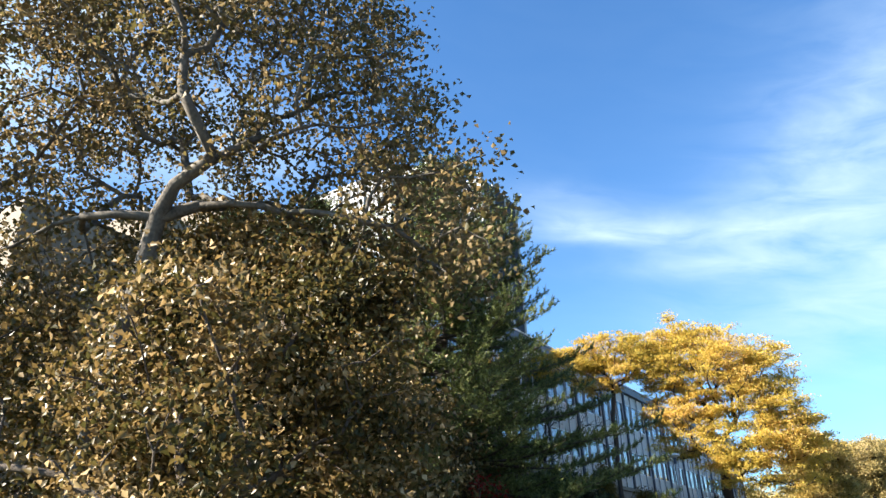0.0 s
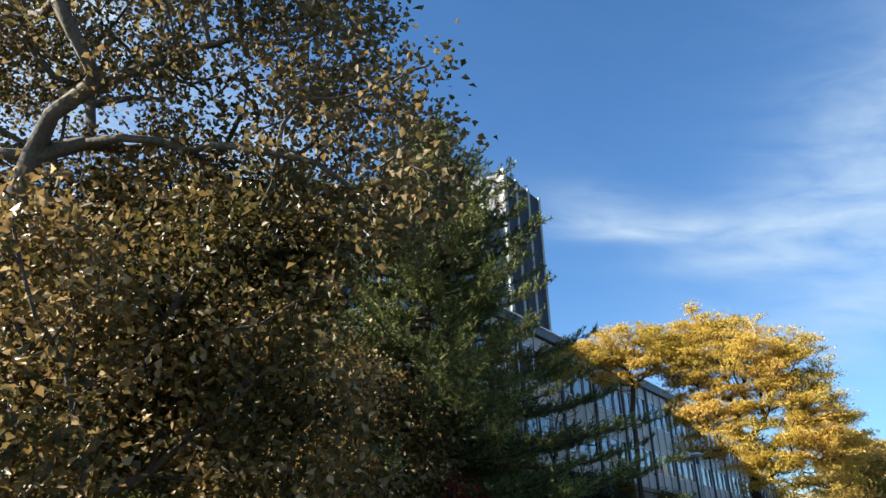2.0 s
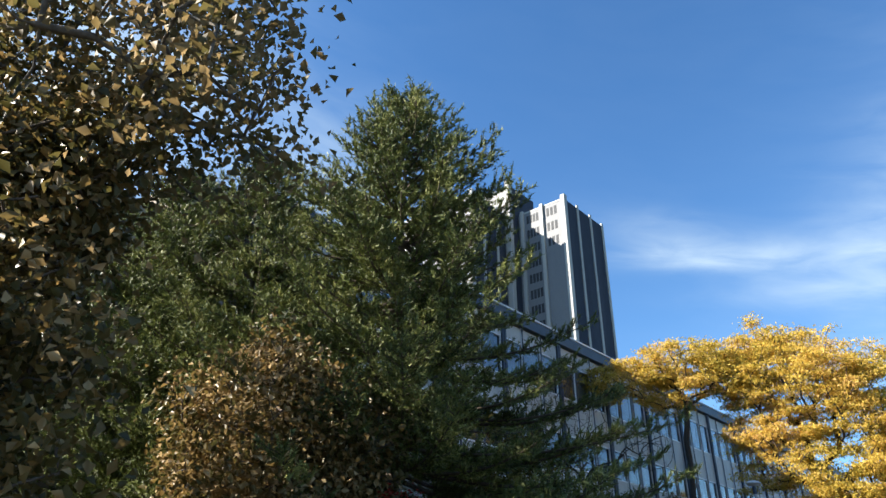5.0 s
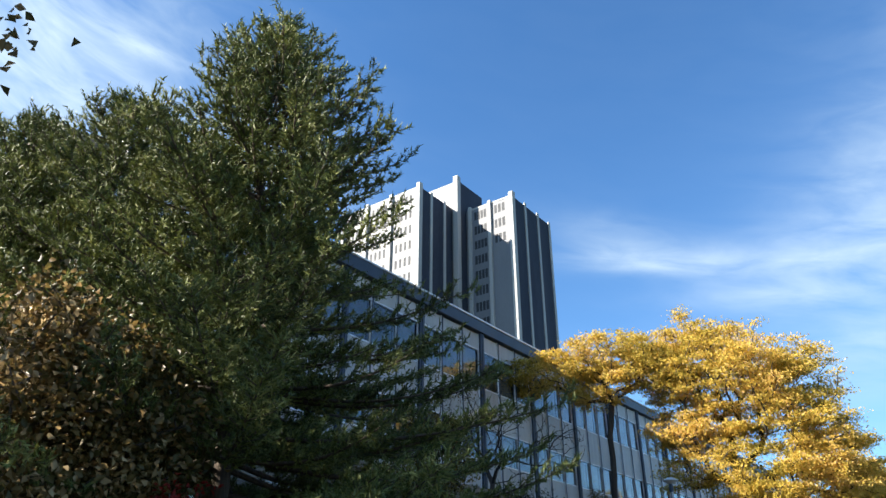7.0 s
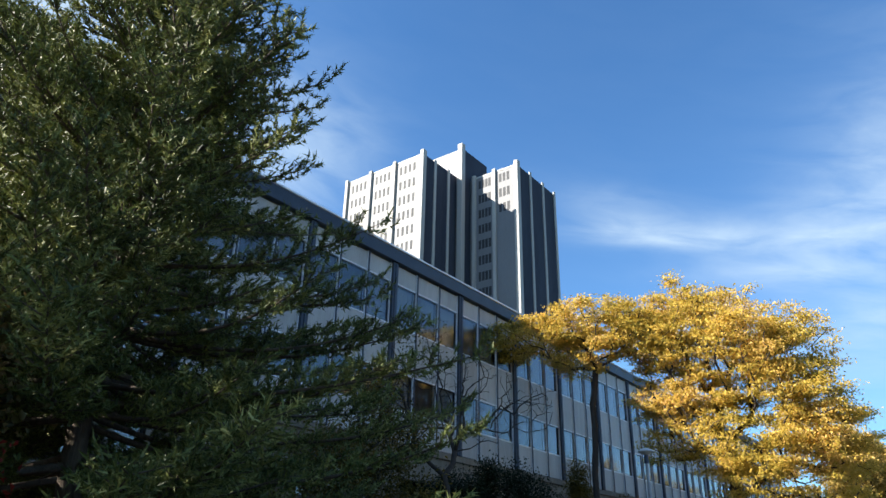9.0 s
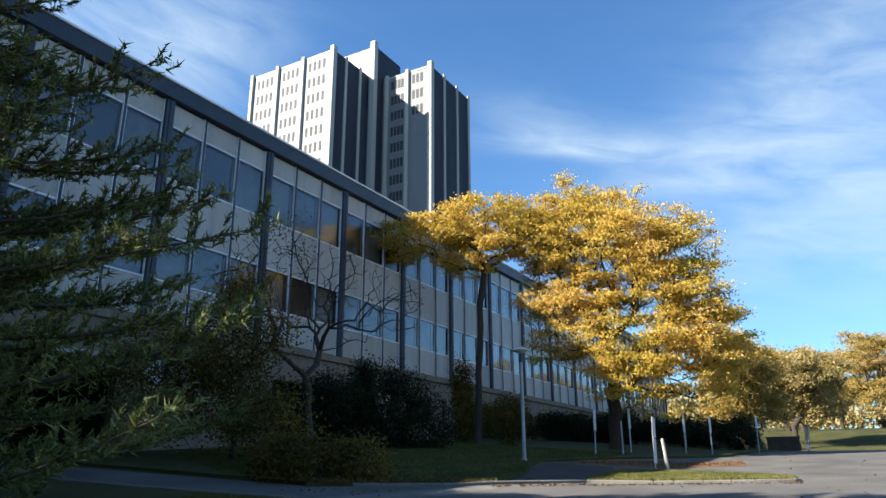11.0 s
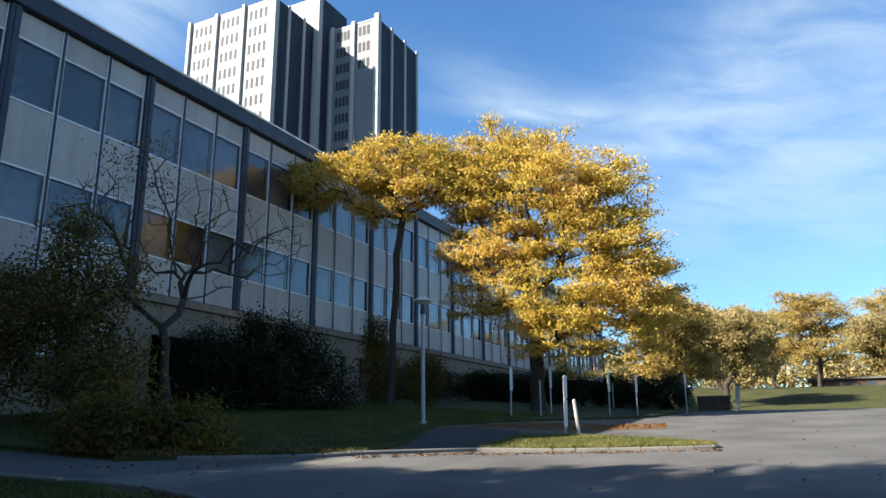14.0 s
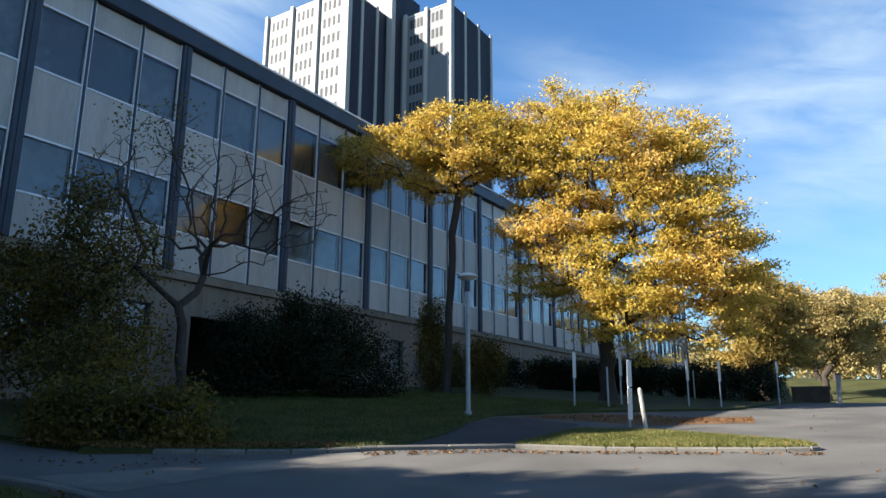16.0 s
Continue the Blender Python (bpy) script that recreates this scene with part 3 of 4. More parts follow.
# ground floor: stone wall with a window under each panel and two dark openings
OPEN = [(20.25, 28.4, 3.6), (8.6, 12.6, 3.3)]
W0, W1 = 2.25, 3.85
bm = bmesh.new()
box(bm, -0.35, 0.0, Y0, Y1, W1, 4.8)
y = Y0
edges = []
k = 0
while y < Y1 - 0.1:
    ya, yb = y + 0.42, y + 1.48
    edges.append((ya, yb))
    y += pane_w
solid = Y0
for ya, yb in edges:
    cut = [o for o in OPEN if yb > o[0] - 0.2 and ya < o[1] + 0.2]
    if cut:
        continue
    edge_a = ya
    hit = [o for o in OPEN if solid < o[0] < ya]
    if hit:
        o = hit[0]
        box(bm, -0.35, 0.0, solid, o[0], -2.5, W1)
        box(bm, -0.35, 0.0, o[0], o[1], o[2], W1)
        solid = o[1]
    box(bm, -0.35, 0.0, solid, ya, -2.5, W1)
    box(bm, -0.35, 0.0, ya, yb, -2.5, W0)
    solid = yb
box(bm, -0.35, 0.0, solid, Y1, -2.5, W1)
opart("ground_floor_wall", bm, WALL_BEIGE, "beige stone ground-floor wall")
me_gw = bpy.data.meshes.new("ground_window_pane")
boxm(-0.24, -0.228, -0.53, 0.53, W0, W1).to_mesh(me_gw)
me_gw.materials.append(GLASS)
me_gb = bpy.data.meshes.new("ground_blind")
boxm(-0.3, -0.28, -0.5, 0.5, W0 + 0.02, W1 - 0.02).to_mesh(me_gb)
me_gb.materials.append(SPANDREL)
me_gf = bpy.data.meshes.new("ground_window_frame")
bm = bmesh.new()
for a in ((-0.53, -0.47, W0, W1), (0.47, 0.53, W0, W1), (-0.47, 0.47, W0, W0 + 0.06), (-0.47, 0.47, W1 - 0.06, W1)):
    box(bm, -0.27, -0.18, a[0], a[1], a[2], a[3])
bm.to_mesh(me_gf)
me_gf.materials.append(STEEL_DARK)
for ya, yb in edges:
    if any(yb > o[0] - 0.2 and ya < o[1] + 0.2 for o in OPEN):
        continue
    ym = (ya + yb) / 2
    pane = shared("window_pane", me_gw, (0, ym, 0))
    pane.visible_shadow = False
    shared("window_frame", me_gf, (0, ym, 0), pane)
    shared("blind", me_gb, (0, ym, 0), pane)
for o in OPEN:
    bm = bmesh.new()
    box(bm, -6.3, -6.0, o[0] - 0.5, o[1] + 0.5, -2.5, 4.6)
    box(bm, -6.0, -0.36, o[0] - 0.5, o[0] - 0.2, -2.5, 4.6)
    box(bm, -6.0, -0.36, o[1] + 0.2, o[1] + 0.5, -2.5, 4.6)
    opart("recess", bm, DARK, "recessed bay with shade painted into its walls")
opart("canopy", boxm(-0.2, 0.9, 8.4, 12.8, 3.32, 3.5, bevel=0.02), SPANDREL, "pale flat canopy over an entrance")

# ---------------------------------------------------------------- tower
tower = thing("tower_block", (-105, 165, 1), "tall modern tower with white piers and grey cladding", "building")
TB = Vector(tower.location)
tower.location = TB + Vector((2.4, 1.4, -0.6))


def tpart(name, bm, mat, label=""):
    bmesh.ops.translate(bm, verts=bm.verts, vec=-TB)
    return part(name, bm, mat, tower, label)


AX0, AX1, AY0, AY1, AT = -142.5, -107.2, 146.8, 169.4, 127.5
BX0, BX1, BY0, BY1, BT = -107.0, -85.2, 169.4, 195.5, 127.0
tpart("front_block", boxm(AX0, AX1 - 0.4, AY0 + 0.5, AY1 + 20, 0, AT - 0.6), TOWER_PANEL, "pale grey clad block")
tpart("front_block_side", boxm(AX1 - 0.39, AX1, AY0 + 0.9, AY1 + 6, 0, AT - 0.7), TOWER_SHADE, "side cladding, darkened as if in shade")
tpart("rear_block", boxm(BX0, BX1 - 0.4, BY0 + 0.5, BY1, 0, BT - 0.6), TOWER_GREY, "mid-grey clad block")
tpart("rear_block_side", boxm(BX1 - 0.39, BX1, BY0 + 0.9, BY1 - 0.3, 0, BT - 0.7), TOWER_SHADE, "side cladding, darkened as if in shade")
tpart("core", boxm(-121, -104.8, 165.3, 180.5, 0, 137.6), TOWER_PANEL, "pale service core")
tpart("core_side", boxm(-104.79, -104.4, 166, 180.2, 0, 137.4), TOWER_SHADE)
tpart("low_wing", boxm(-145.5, AX0 - 0.02, AY0 + 4, AY1, 0, 120), TOWER_PANEL)
for x in (-142.0, -130.7, -119.7):
    tpart("pier", boxm(x - 0.65, x + 0.65, AY0 - 0.3, AY0 + 0.6, 0, AT + 0.6, bevel=0.1), TOWER_WHITE)
tpart("corner_pier", boxm(-108.4, -106.8, AY0 - 0.4, AY0 + 1.4, 0, AT + 1, bevel=0.12), TOWER_WHITE)
for y in (153.2, 160.6):
    tpart("pier", boxm(AX1 - 0.2, AX1 + 0.35, y - 0.6, y + 0.6, 0, AT, bevel=0.1), TOWER_WHITE)
tpart("core_pier", boxm(-106.2, -104.2, 164.4, 166.4, 0, 139.5, bevel=0.12), TOWER_WHITE)
for x in (-102.6, -94.4):
    tpart("pier", boxm(x - 0.65, x + 0.65, BY0 - 0.3, BY0 + 0.6, 0, BT + 0.6, bevel=0.1), TOWER_WHITE)
tpart("corner_pier", boxm(-86.4, -84.7, BY0 - 0.4, BY0 + 1.4, 0, BT + 1, bevel=0.12), TOWER_WHITE)
for y in (178.0, 186.7, 195.0):
    tpart("pier", boxm(BX1 - 0.2, BX1 + 0.35, y - 0.6, y + 0.6, 0, BT + 0.3, bevel=0.1), TOWER_WHITE)
tpart("parapet", boxm(AX0, AX1, AY0 + 0.4, AY0 + 1.0, AT - 0.6, AT, bevel=0.05), TOWER_WHITE)
tpart("parapet", boxm(BX0 + 3, BX1, BY0 + 0.4, BY0 + 1.0, BT - 0.6, BT, bevel=0.05), TOWER_WHITE)
me_tw = bpy.data.meshes.new("tower_window")
boxm(-0.5, 0.5, -0.05, 0.3, -1.6, 1.6).to_mesh(me_tw)
me_tw.materials.append(TOWER_WINDOW)
STOREY = 5.75
for r in range(13):
    zc = 123.6 - STOREY * r
    for x0, x1, yf, n in ((-141.2, -131.5, AY0, 4), (-130.0, -120.5, AY0, 4), (-119.0, -109.4, AY0, 4), (-101.8, -95.2, BY0, 4), (-93.7, -87.5, BY0, 3)):
        if n == 3 and r > 2:
            continue
        for i in range(n):
            w = (x1 - x0) / (n + 1)
            ob = new("window", me_tw)
            ob.parent = tower
            ob.location = Vector((x0 + w * (i + 1), yf + 0.5, zc)) - TB

# ---------------------------------------------------------------- trees near the walk
pine((11.0, -0.25, ground(11.0, -0.25)), 13.2, 6.6, 11, "tall dense green white pine")
pine((5.9, -1.1, ground(5.9, -1.1)), 12.7, 5.8, 12, "white pine with dull green needles, behind another pine", 11, 20)
# extra pine behind the other two, added to cast shade on lawn and road
pine((3.2, -2.2, ground(3.2, -2.2)), 12.4, 6.2, 13, "white pine added near the building end to block the sun", 11, 20)

tree("plane_tree", (11.2, -12.1, ground(11.2, -12.1)), (12.4, -11.8, 4.5),
     [(13.4, -10.45, 8.4, 3.4, 3.4, 3.4), (8.8, -10.85, 9.4, 3.3, 3.3, 3.0), (15.0, -9.45, 6.8, 2.2, 2.0, 2.6), (8.6, -12.2, 4.7, 2.4, 2.4, 1.6), (11.3, -11.85, 11.7, 4, 4, 3), (15.8, -9.45, 4.8, 2.3, 1.5, 1.8), (14.5, -9.6, 9.0, 1.7, 1.6, 1.4), (17.0, -9.25, 3.8, 1.3, 1.0, 1.3), (15.4, -8.2, 6.2, 1.1, 1.0, 1.3), (15.41, -7.57, 4.32, 0.9, 0.8, 1.2)],
     640, 60, 0.11, (0.27, 0.27, 0.22), BARK_PLANE, LEAF_PLANE, 0.165, 21, "large plane tree with mottled pale bark and browning leaves", twig=0.016, flat=0.25, shell=0.3, slim=0.85, bend=0.16)
tree("plane_tree", (8.4, -13.0, ground(8.4, -13)), (8.1, -13.2, 5.2),
     [(7.6, -13.6, 9.0, 3.0, 3.0, 3.6), (6.2, -15.0, 7.0, 2.6, 2.6, 2.6), (8.0, -14.0, 12.6, 2.8, 2.8, 2.4)],
     260, 46, 0.14, (0.36, 0.36, 0.3), BARK_PLANE, LEAF_PLANE, 0.17, 25, "plane tree with a thin browning crown behind another", twig=0.016, flat=0.25, shell=0.25, slim=0.85)
tree("autumn_shrub", (11.6, -3.9, ground(11.6, -3.9)), (11.6, -3.9, 0.2),
     [(11.6, -4.2, 1.7, 1.6, 1.5, 2.0), (12.0, -3.3, 1.3, 1.3, 1.1, 1.7), (12.7, -2.9, 1.3, 0.8, 0.7, 1.3), (10.5, -3.4, 1.6, 1.8, 1.5, 1.9), (12.4, -4.6, 0.3, 1.2, 1.0, 1.3)],
     420, 58, 0.12, (0.25, 0.25, 0.22), BARK, LEAF_BROWN, 0.10, 22, "dense shrubby tree with brown and olive leaves", flat=0.15, shell=0.2, slim=0.7)
tree("autumn_shrub", (14.3, -12.0, ground(14.3, -12)), (14.3, -11.6, -0.9),
     [(14.1, -12.3, 0.75, 1.9, 1.5, 2.2), (11.6, -9.6, 1.15, 2.4, 1.8, 2.4), (8.6, -12.5, 1.55, 2.6, 2.4, 2.6), (13.8, -9.9, 2.2, 2.1, 1.5, 2.1), (12.8, -9.8, 4.1, 1.8, 1.1, 1.5), (14.9, -9.3, 3.4, 1.4, 0.9, 1.3), (15.3, -9.9, 1.5, 1.4, 1.1, 2.0),
      (11.5, -10.3, 1.9, 2.0, 1.8, 2.1), (10.7, -10.0, 4.5, 1.5, 1.2, 1.4), (15.9, -9.6, 0.2, 1.0, 0.9, 1.5)],
     1150, 58, 0.115, (0.25, 0.25, 0.22), BARK, LEAF_BROWN, 0.12, 24, "broad brown-leaved shrub under a plane tree", "shrub", flat=0.15, shell=0.2, slim=0.7)
tree("red_shrub", (13.6, -2.6, ground(13.6, -2.6)), (13.6, -2.6, ground(13.6, -2.6) + 0.5), [(13.6, -2.6, 0.4, 0.5, 0.4, 0.5)],
     14, 22, 0.08, (0.12, 0.12, 0.12), BARK, LEAF_RED, 0.03, 23, "small shrub with a few crimson leaves", "shrub", flat=0.2)

# ---------------------------------------------------------------- trees along the building
tree("honey_locust", (5.0, 29.9, ground(5.0, 29.9)), (5.0, 30.4, 8.3),
     [(1.6, 29.5, 12.2, 3.4, 2.8, 1.2), (5.4, 30.5, 12.9, 3.2, 2.8, 1.4), (7.4, 30.4, 11.6, 2.4, 2.2, 1.1), (4.2, 30.2, 10.6, 1.6, 1.6, 0.7)],
     360, 84, 0.155, (0.28, 0.28, 0.10), BARK_DARK, LEAF_GOLD, 0.17, 31, "slender honey locust with a flat golden crown", flat=0.35, shell=0.3, slim=0.45, twig=0.017, bend=0.08)
tree("honey_locust", (11.2, 33.0, ground(11.2, 33)), (11.3, 33.0, 4.4),
     [(10.05, 33.0, 12.93, 3.15, 3.23, 1.42), (12.98, 33.0, 11.89, 2.7, 3.23, 1.42), (11.17, 32.0, 10.84, 3.96, 3.42, 1.52), (14.7, 33.2, 10.46, 2.52, 3.04, 1.8), (13.49, 32.4, 8.37, 3.24, 3.04, 1.61), (15.9, 33.0, 7.42, 1.8, 2.85, 1.8), (15.04, 33.0, 4.95, 2.52, 2.85, 2.09), (12.63, 31.2, 5.71, 2.88, 2.66, 1.71), (12.81, 31.0, 3.62, 2.16, 2.09, 1.33), (8.51, 32.6, 8.37, 1.98, 2.28, 1.14), (8.68, 32.4, 5.9, 1.8, 1.9, 0.95), (10.4, 31.6, 8.18, 2.34, 2.28, 1.14), (8.0, 33.0, 12.9, 2.4, 3.0, 1.3), (16.4, 33.4, 5.4, 1.9, 2.6, 1.9), (8.2, 33.2, 10.4, 1.8, 2.0, 0.9), (9.6, 33.0, 14.0, 2.0, 2.4, 0.8)],
     1350, 84, 0.145, (0.30, 0.30, 0.10), BARK_DARK, LEAF_GOLD, 0.36, 32, "broad honey locust in full golden autumn leaf", flat=0.35, shell=0.4, slim=0.45, twig=0.017, bend=0.16, layered=1.15)
tree("bare_tree", (6.85, 14.7, ground(6.85, 14.7)), (6.65, 14.7, 2.7),
     [(3.9, 14.0, 4.2, 2.0, 1.6, 1.7), (5.6, 14.6, 7.6, 1.2, 1.2, 0.7)], 40, 45, 0.10, (0.3, 0.3, 0.2), BARK_DARK, LEAF_DULL, 0.12, 33, "small leaning tree, mostly bare, with dark twisted limbs", flat=0.3,
     bare=[(5.2, 15.2, 6.4, 2.8, 2.2, 2.0), (8.0, 15.6, 5.2, 2.8, 2.0, 1.4), (3.4, 14.6, 6.2, 2.0, 1.6, 1.6), (9.6, 15.4, 4.6, 1.3, 1.2, 0.8)], bend=0.17, twig=0.008)
tree("autumn_shrub", (5.2, 13.2, ground(5.2, 13.2)), (5.2, 13.2, ground(5.2, 13.2) + 0.35),
     [(5.4, 13.2, 1.7, 2.2, 1.5, 1.3), (4.4, 12.8, 3.6, 2.0, 1.5, 1.6), (2.6, 12.2, 2.6, 1.9, 1.6, 2.0), (6.6, 13.4, 3.6, 1.0, 0.9, 0.9), (4.8, 13.2, 5.4, 0.9, 0.8, 0.8), (7.6, 12.2, 0.9, 1.5, 1.0, 0.9)], 250, 70, 0.11, (0.32, 0.32, 0.26), BARK_DARK, LEAF_DULL, 0.09, 34, "tall loose shrub with olive and yellowing leaves", "shrub", flat=0.25, shell=0.2)
tree("evergreen_bush", (3.6, 21.5, ground(3.6, 21.5)), (3.6, 21.5, 1.2),
     [(3.2, 20.4, 2.0, 1.8, 1.6, 1.6), (4.4, 22.4, 2.2, 2.0, 1.9, 1.7), (4.8, 23.6, 1.3, 1.4, 1.3, 1.1), (4.0, 21.2, 3.3, 0.8, 0.6, 0.8), (5.7, 23.2, 2.5, 0.7, 0.6, 0.9), (2.8, 20.0, 3.1, 0.6, 0.6, 0.7), (5.0, 22.2, 3.2, 0.5, 0.5, 0.8), (6.2, 24.4, 1.6, 0.6, 0.6, 0.8)], 380, 80, 0.10, (0.24, 0.24, 0.24), BARK_DARK, LEAF_GREEN, 0.10, 35, "large dark evergreen bush against the wall", "bush", flat=0.2)
tree("low_shrub", (10.6, 10.9, ground(10.6, 10.9) + 0.1), (10.6, 10.9, -0.1),
     [(9.9, 10.6, 0.0, 1.2, 0.7, 0.6), (11.3, 11.4, -0.05, 1.0, 0.7, 0.6)], 120, 70, 0.09, (0.16, 0.16, 0.13), BARK, LEAF_DULL, 0.04, 36, "low leafy shrub with small pale flowers at the lawn edge", "shrub", flat=0.25)
tree("climbing_shrub", (3.9, 30.7, ground(3.9, 30.7)), (3.9, 30.7, ground(3.9, 30.7) + 0.4), [(3.9, 30.7, 2.6, 0.8, 0.8, 1.6), (3.6, 30.9, 4.2, 0.6, 0.6, 1.2)],
     110, 70, 0.10, (0.2, 0.2, 0.24), BARK_DARK, LEAF_DULL, 0.05, 61, "narrow yellowing shrub beside a slender tree", "shrub", flat=0.2)
tree("climbing_shrub", (6.4, 31.0, ground(6.4, 31.0)), (6.4, 31.0, ground(6.4, 31.0) + 0.4), [(6.4, 31.0, 2.2, 0.8, 0.8, 1.3)],
     80, 70, 0.10, (0.2, 0.2, 0.24), BARK_DARK, LEAF_DULL, 0.05, 62, "narrow olive shrub at the foot of a slender tree", "shrub", flat=0.2)
rngh = random.Random(8)
for i in range(12):
    y = 36.5 + i * 3.0
    x = 1.9 + rngh.uniform(-0.4, 0.6)
    tree("foundation_bush", (x, y, ground(x, y)), (x, y, ground(x, y) + 0.4), [(x, y, ground(x, y) + 0.9, 1.2, 1.6, 0.9 + rngh.uniform(0, 0.6))],
         60, 70, 0.11, (0.2, 0.2, 0.18), BARK, LEAF_GREEN if i % 3 else LEAF_DULL, 0.05, 40 + i, "dark bush along the foot of the building", "bush", "foundation bushes", flat=0.2)

for i in range(8):
    x, y = 5.0 + i * 1.55, 40.5 + 0.3 * (i % 3)
    g = ground(x, y) + 0.1
    tree("hedge_bush", (x, y, g), (x, y, g + 0.3), [(x, y, g + 0.8, 1.2, 0.9, 0.85)], 60, 80, 0.10, (0.2, 0.2, 0.18), BARK_DARK, LEAF_GREEN, 0.04, 70 + i,
         "dark clipped bush in a hedge behind the lawn", "bush", "hedge bushes", flat=0.2)

# ---------------------------------------------------------------- far trees
def far_tree(x, y, h, r, mat, seed, label):
    g = ground(x, y)
    q = random.Random(seed)
    blobs = [(x + q.uniform(-0.7, 0.7) * r, y + q.uniform(-0.6, 0.6) * r, g + h * q.uniform(0.24, 0.82), r * q.uniform(0.35, 0.62), r * q.uniform(0.35, 0.6), h * q.uniform(0.07, 0.13)) for _ in range(16)]
    tree("autumn_tree", (x, y, g), (x + q.uniform(-0.4, 0.4), y, g + h * 0.2), blobs,
         380, 76, 0.2, (0.46, 0.46, 0.18), BARK_DARK, mat, 0.24, seed, label, "tree", "far trees", twig=0.03, flat=0.35, shell=0.35, slim=0.5)


far_tree(15.4, 46, 9.0, 2.3, LEAF_FAR, 58, "golden tree behind the broad honey locust")
far_tree(17.3, 60, 8.6, 3.0, LEAF_OLIVE, 59, "thin olive and grey autumn tree past the building")
far_tree(16.8, 76, 7.8, 4.4, LEAF_OLIVE, 51, "olive and gold tree past the building")
far_tree(15.5, 76, 8.4, 4.2, LEAF_FAR, 52, "golden tree past the building")
far_tree(24.5, 92, 12.5, 5.2, LEAF_FAR, 53, "golden honey locust on the grass bank")
far_tree(33.0, 90, 12.0, 5.0, LEAF_FAR, 54, "golden honey locust on the grass bank")
far_tree(41.0, 94, 12.5, 5.2, LEAF_FAR, 55, "golden honey locust on the grass bank")
far_tree(30.5, 70, 7.0, 3.4, LEAF_OLIVE, 56, "small brownish tree on the grass bank")
far_tree(19.5, 104, 11.0, 5.0, LEAF_OLIVE, 57, "dull olive tree on the bank")

rngw = np.random.default_rng(77)
wx = rngw.uniform(-30, 150, 1500)
wy = rngw.uniform(118, 150, 1500)
wz = np.array([ground(a, b) for a, b in zip(wx, wy)]) + rngw.uniform(0.2, 1.0, 1500) ** 0.8 * (6.5 + 2.0 * np.sin(wx * 0.35) + 1.2 * np.sin(wx * 0.9))
wc = np.repeat(np.stack([wx, wy, wz], axis=1), 30, axis=0) + rngw.normal(size=(1500 * 30, 3)) * np.array([1.3, 1.3, 0.7])
tagged(leaves("far_woods", wc, rngw.normal(size=wc.shape), 0.75, LEAF_OLIVE, None, rngw, 0.6), "distant belt of dull autumn trees", "woods", "", "stuff")

# ---------------------------------------------------------------- street furniture
def lamp_post(x, y, h, label):
    g = ground(x, y) + 0.1
    top = thing("street_lamp", (x, y, g), label, "lamp")
    part("pole", lathe(bmesh.new(), [(0.10, -0.1), (0.10, 0.08), (0.065, 0.1), (0.06, h - 0.55)], 14), GALVANISED, top, smooth=False)
    part("collar", lathe(bmesh.new(), [(0.085, h - 0.55), (0.09, h - 0.5), (0.07, h - 0.22)], 14), STEEL_DARK, top, "dark lamp neck")
    part("shade", lathe(bmesh.new(), [(0.07, h - 0.24), (0.30, h - 0.13), (0.29, h - 0.09), (0.12, h - 0.01), (0.02, h)], 20), SIGN_WHITE, top, "shallow pale mushroom hood")
    return top


lamp_post(11.68, 20.5, 3.95, "slim grey lamp post with a mushroom hood")


def sign_post(x, y, h, plate, lean=0.0, label="grey steel sign post with a narrow pale sign"):
    g = ground(x, y) + 0.1
    top = thing("sign_post", (x, y, g), label, "sign", "sign posts")
    bm = boxm(-0.025, 0.025, -0.02, 0.02, -0.15, h)
    part("post", bm, GALVANISED, top)
    z = h - 0.03
    for ph in plate:
        bm = boxm(-0.075, 0.075, -0.034, -0.022, z - ph, z, bevel=0.004)
        part("plate", bm, SIGN_WHITE, top, "pale sign plate")
        z -= ph + 0.04
    top.rotation_euler = (0, radians(lean), radians(62))
    return top


sign_post(16.1, 20.7, 1.62, (0.62, 0.75), 2)
sign_post(11.95, 27.4, 1.9, (0.9,), 1)
sign_post(12.9, 28.2, 1.4, (), 0, "thin bare steel post")
sign_post(12.6, 30.5, 2.0, (0.9,), 0)
sign_post(14.6, 32.6, 1.8, (0.8,), 0)
sign_post(15.6, 33.6, 1.8, (0.8,), 0)
sign_post(17.2, 37.5, 1.8, (0.5,), 0)
stub = thing("stub_post", (16.5, 20.65, ground(16.5, 20.65) + 0.1), "short leaning weathered post on the grass island", "post")
part("post", lathe(bmesh.new(), [(0.055, -0.15), (0.05, 0.9), (0.03, 0.94)], 10), STUB, stub)
stub.rotation_euler = (0, radians(-6), 0)

stone = thing("stone_pier", (18.75, 48.0, ground(18.75, 48)), "short leaning stone gate pier", "pier")
part("shaft", boxm(-0.12, 0.12, -0.12, 0.12, -0.2, 1.55, bevel=0.03), STUB, stone)
part("cap", boxm(-0.16, 0.16, -0.16, 0.16, 1.552, 1.63, bevel=0.02), CONCRETE, stone)
stone.rotation_euler = (0, radians(4), 0)
wall_low = thing("garden_wall", (16.6, 48.6, ground(16.6, 48.6)), "low brick garden wall beside the gate pier", "wall")
part("brickwork", boxm(-0.2, 1.7, -0.12, 0.12, -0.4, 0.9, bevel=0.01), BRICK, wall_low)
part("coping", boxm(-0.25, 1.75, -0.17, 0.17, 0.902, 0.98, bevel=0.02), CONCRETE, wall_low)
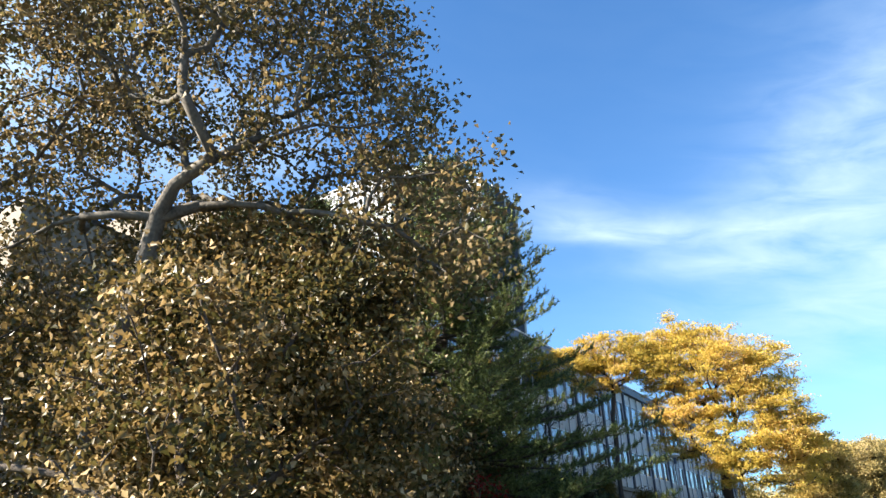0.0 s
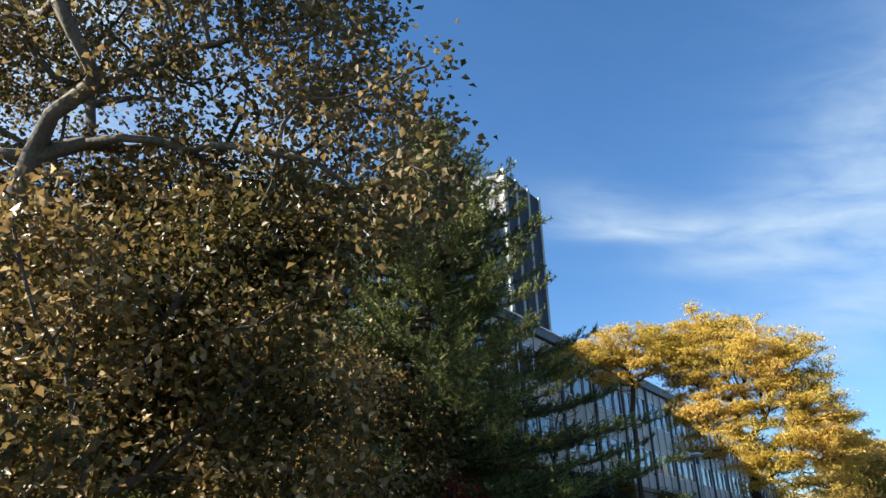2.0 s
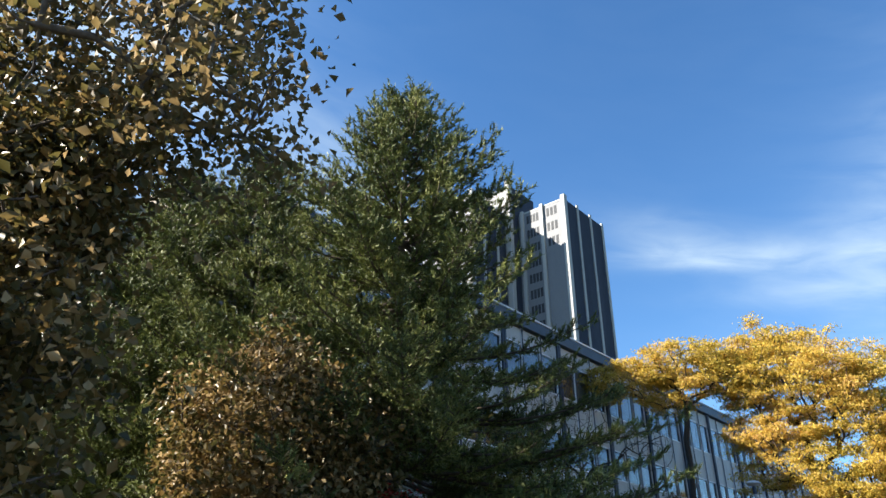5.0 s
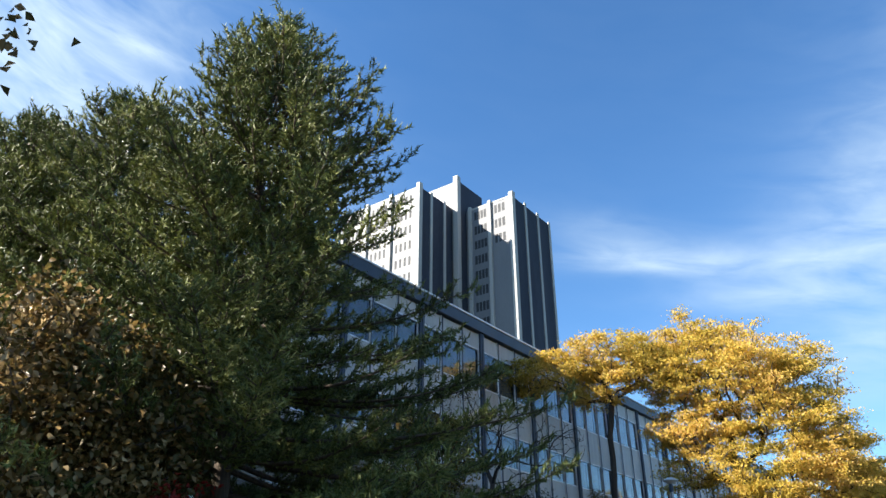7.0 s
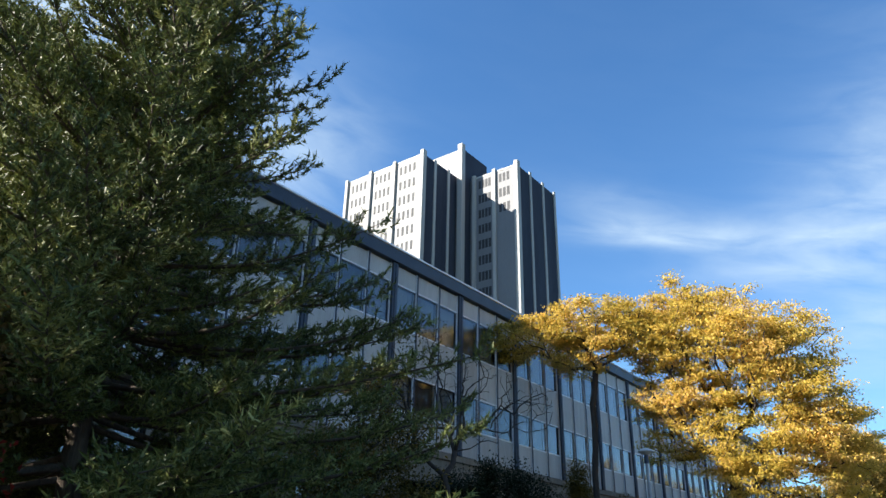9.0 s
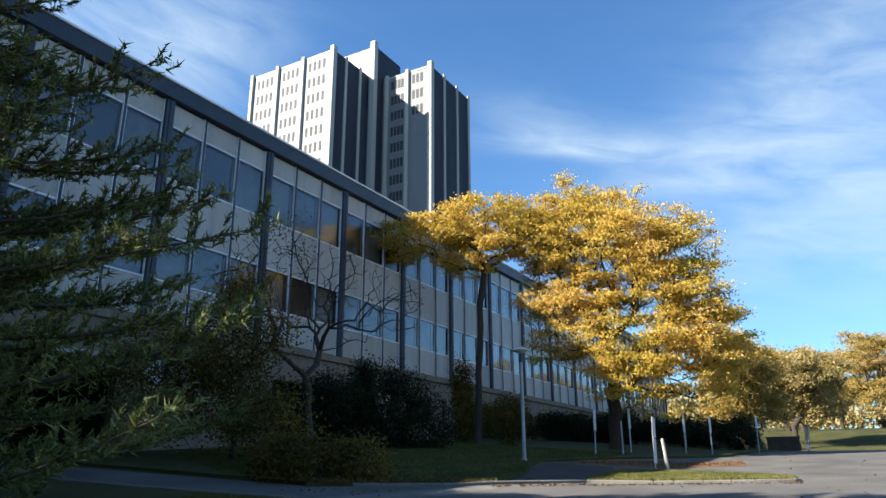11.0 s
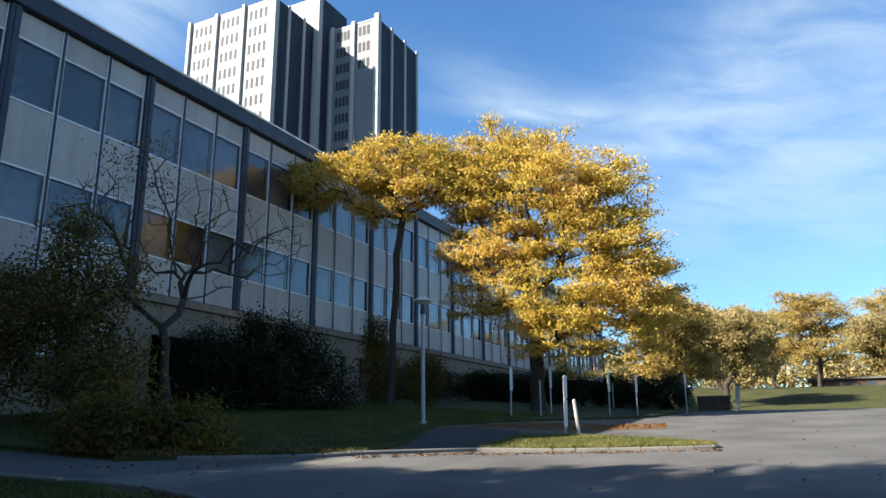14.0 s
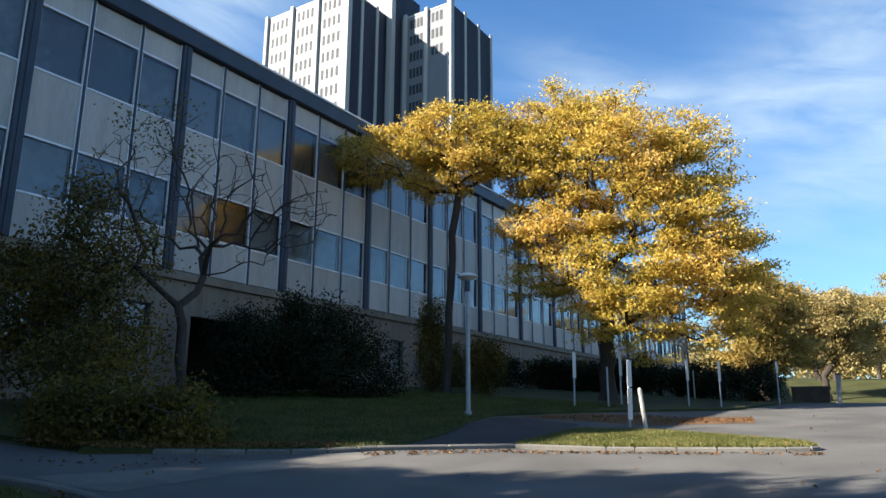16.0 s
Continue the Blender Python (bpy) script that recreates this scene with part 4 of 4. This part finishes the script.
for i, (px, py) in enumerate(((15.2, 44.5), (16.0, 46.5), (14.2, 42.0), (13.2, 39.5))):
    fp = thing("fence_post", (px, py, ground(px, py) + 0.1), "thin grey steel fence post", "post", "fence posts")
    part("post", lathe(bmesh.new(), [(0.035, -0.15), (0.035, 1.3), (0.02, 1.33)], 8), GALVANISED, fp)
low = thing("low_building", (36, 114, ground(36, 114)), "low brick building far behind the trees", "building")
part("wall", boxm(-12, 30, -4, 4, -1.0, 1.5), BRICK, low)
part("roof", boxm(-12.4, 30.4, -4.4, 4.4, 1.502, 1.75), CONCRETE, low)
for i in range(14):
    part("window", boxm(-11.5 + i * 2.9, -10.3 + i * 2.9, -4.06, -4.0, 0.5, 1.2), TOWER_WINDOW, low)


def inside(poly, x, y):
    hit = False
    for (x0, y0), (x1, y1) in zip(poly, poly[1:] + poly[:1]):
        if (y0 > y) != (y1 > y) and x < (x1 - x0) * (y - y0) / (y1 - y0) + x0:
            hit = not hit
    return hit


def scatter(poly, n, rng):
    xs, ys = [p[0] for p in poly], [p[1] for p in poly]
    out = []
    while len(out) < n:
        x, y = rng.uniform(min(xs), max(xs)), rng.uniform(min(ys), max(ys))
        if inside(poly, x, y):
            out.append((x, y, ground(x, y)))
    return np.array(out)


def blades(name, pts, height, mat, rng, label):
    """Grass blades: leaning slim triangles."""
    n = len(pts)
    a = rng.uniform(0, 2 * math.pi, n)
    w = np.stack([np.cos(a), np.sin(a), np.zeros(n)], axis=1) * 0.009
    tip = np.stack([rng.normal(size=n) * 0.5, rng.normal(size=n) * 0.5, rng.uniform(0.5, 1.1, n)], axis=1) * height
    v = np.stack([pts - w, pts + w, pts + tip], axis=1).reshape(-1, 3)
    me = bpy.data.meshes.new(name)
    me.vertices.add(3 * n)
    me.vertices.foreach_set("co", v.astype(np.float32).ravel())
    me.loops.add(3 * n)
    me.loops.foreach_set("vertex_index", np.arange(3 * n, dtype=np.int32))
    me.polygons.add(n)
    me.polygons.foreach_set("loop_start", np.arange(0, 3 * n, 3, dtype=np.int32))
    me.update(calc_edges=True)
    return tagged(link_mesh(name, me, mat), label, "grass", "", "stuff")


rngg = np.random.default_rng(5)
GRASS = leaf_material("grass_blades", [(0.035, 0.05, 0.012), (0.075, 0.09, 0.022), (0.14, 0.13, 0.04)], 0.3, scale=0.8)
# lighter copy of the lawn grass, with sunlight put into its tones
GRASS_SUN = leaf_material("sunlit_grass_blades", [(0.06, 0.07, 0.018), (0.13, 0.135, 0.035), (0.22, 0.19, 0.07)], 0.3, scale=0.8)
up = np.array([0, 0, 0.09])
blades("island_grass", scatter(ISLAND, 26000, rngg) + up, 0.07, GRASS_SUN, rngg, "short grass on the island, tinted paler as if sunlit")
blades("lawn_grass", scatter([(8.0, 10.2), (10.4, 10.4)] + LAWN + [(12.0, 21.8), (13.0, 26.0), (13.0, 30.0), (2.0, 30.0), (1.6, 14.0)], 110000, rngg) + up, 0.07, GRASS, rngg, "mown lawn grass")
blades("corner_grass", scatter([(10.5, 7.3), (13.4, 7.8), (15.5, 7.2), (16.2, 5.4), (16.4, 2.0), (12.0, 3.0)], 30000, rngg) + up, 0.07, GRASS, rngg, "mown grass on the kerbed corner")
fall = np.concatenate([scatter([(9.6, 9.6), (11.4, 10.2), (13.6, 12.9), (13.2, 13.4), (11.6, 11.4), (9.6, 10.4)], 1500, rngg) + up, scatter([(13.6, 8.0), (15.3, 7.7), (16.5, 7.0), (17.1, 5.0), (16.8, 4.8), (16.0, 6.8), (15.0, 7.3)], 500, rngg) + up, scatter(ISLAND, 260, rngg) + up, scatter(LAWN + [(9, 22), (6, 14)], 500, rngg) + up, scatter([(12.2, 21.9), (15.6, 22.6), (18.3, 24.5), (17.8, 27.2), (14.6, 26.2)], 1000, rngg) + np.array([0, 0, 0.02]),
                       scatter([(13.9, 13.2), (15.6, 15.4), (20.6, 16.6), (20.6, 16.2), (15.7, 15.0), (14.2, 12.8)], 400, rngg), scatter([(16, 6), (26, 6), (26, 30), (16, 30)], 90, rngg), scatter([(10, 8.6), (13.5, 9.2), (13.0, 11.5), (11.0, 9.8)], 60, rngg)]) + np.array([0, 0, 0.03])
tagged(leaves("fallen_leaves", fall, rngg.normal(size=fall.shape) * 0.35 + np.array([0, 0, 1.0]), 0.065, LEAF_LITTER, None, rngg, 0.6), "scattered brown fallen leaves", "leaves", "", "stuff")
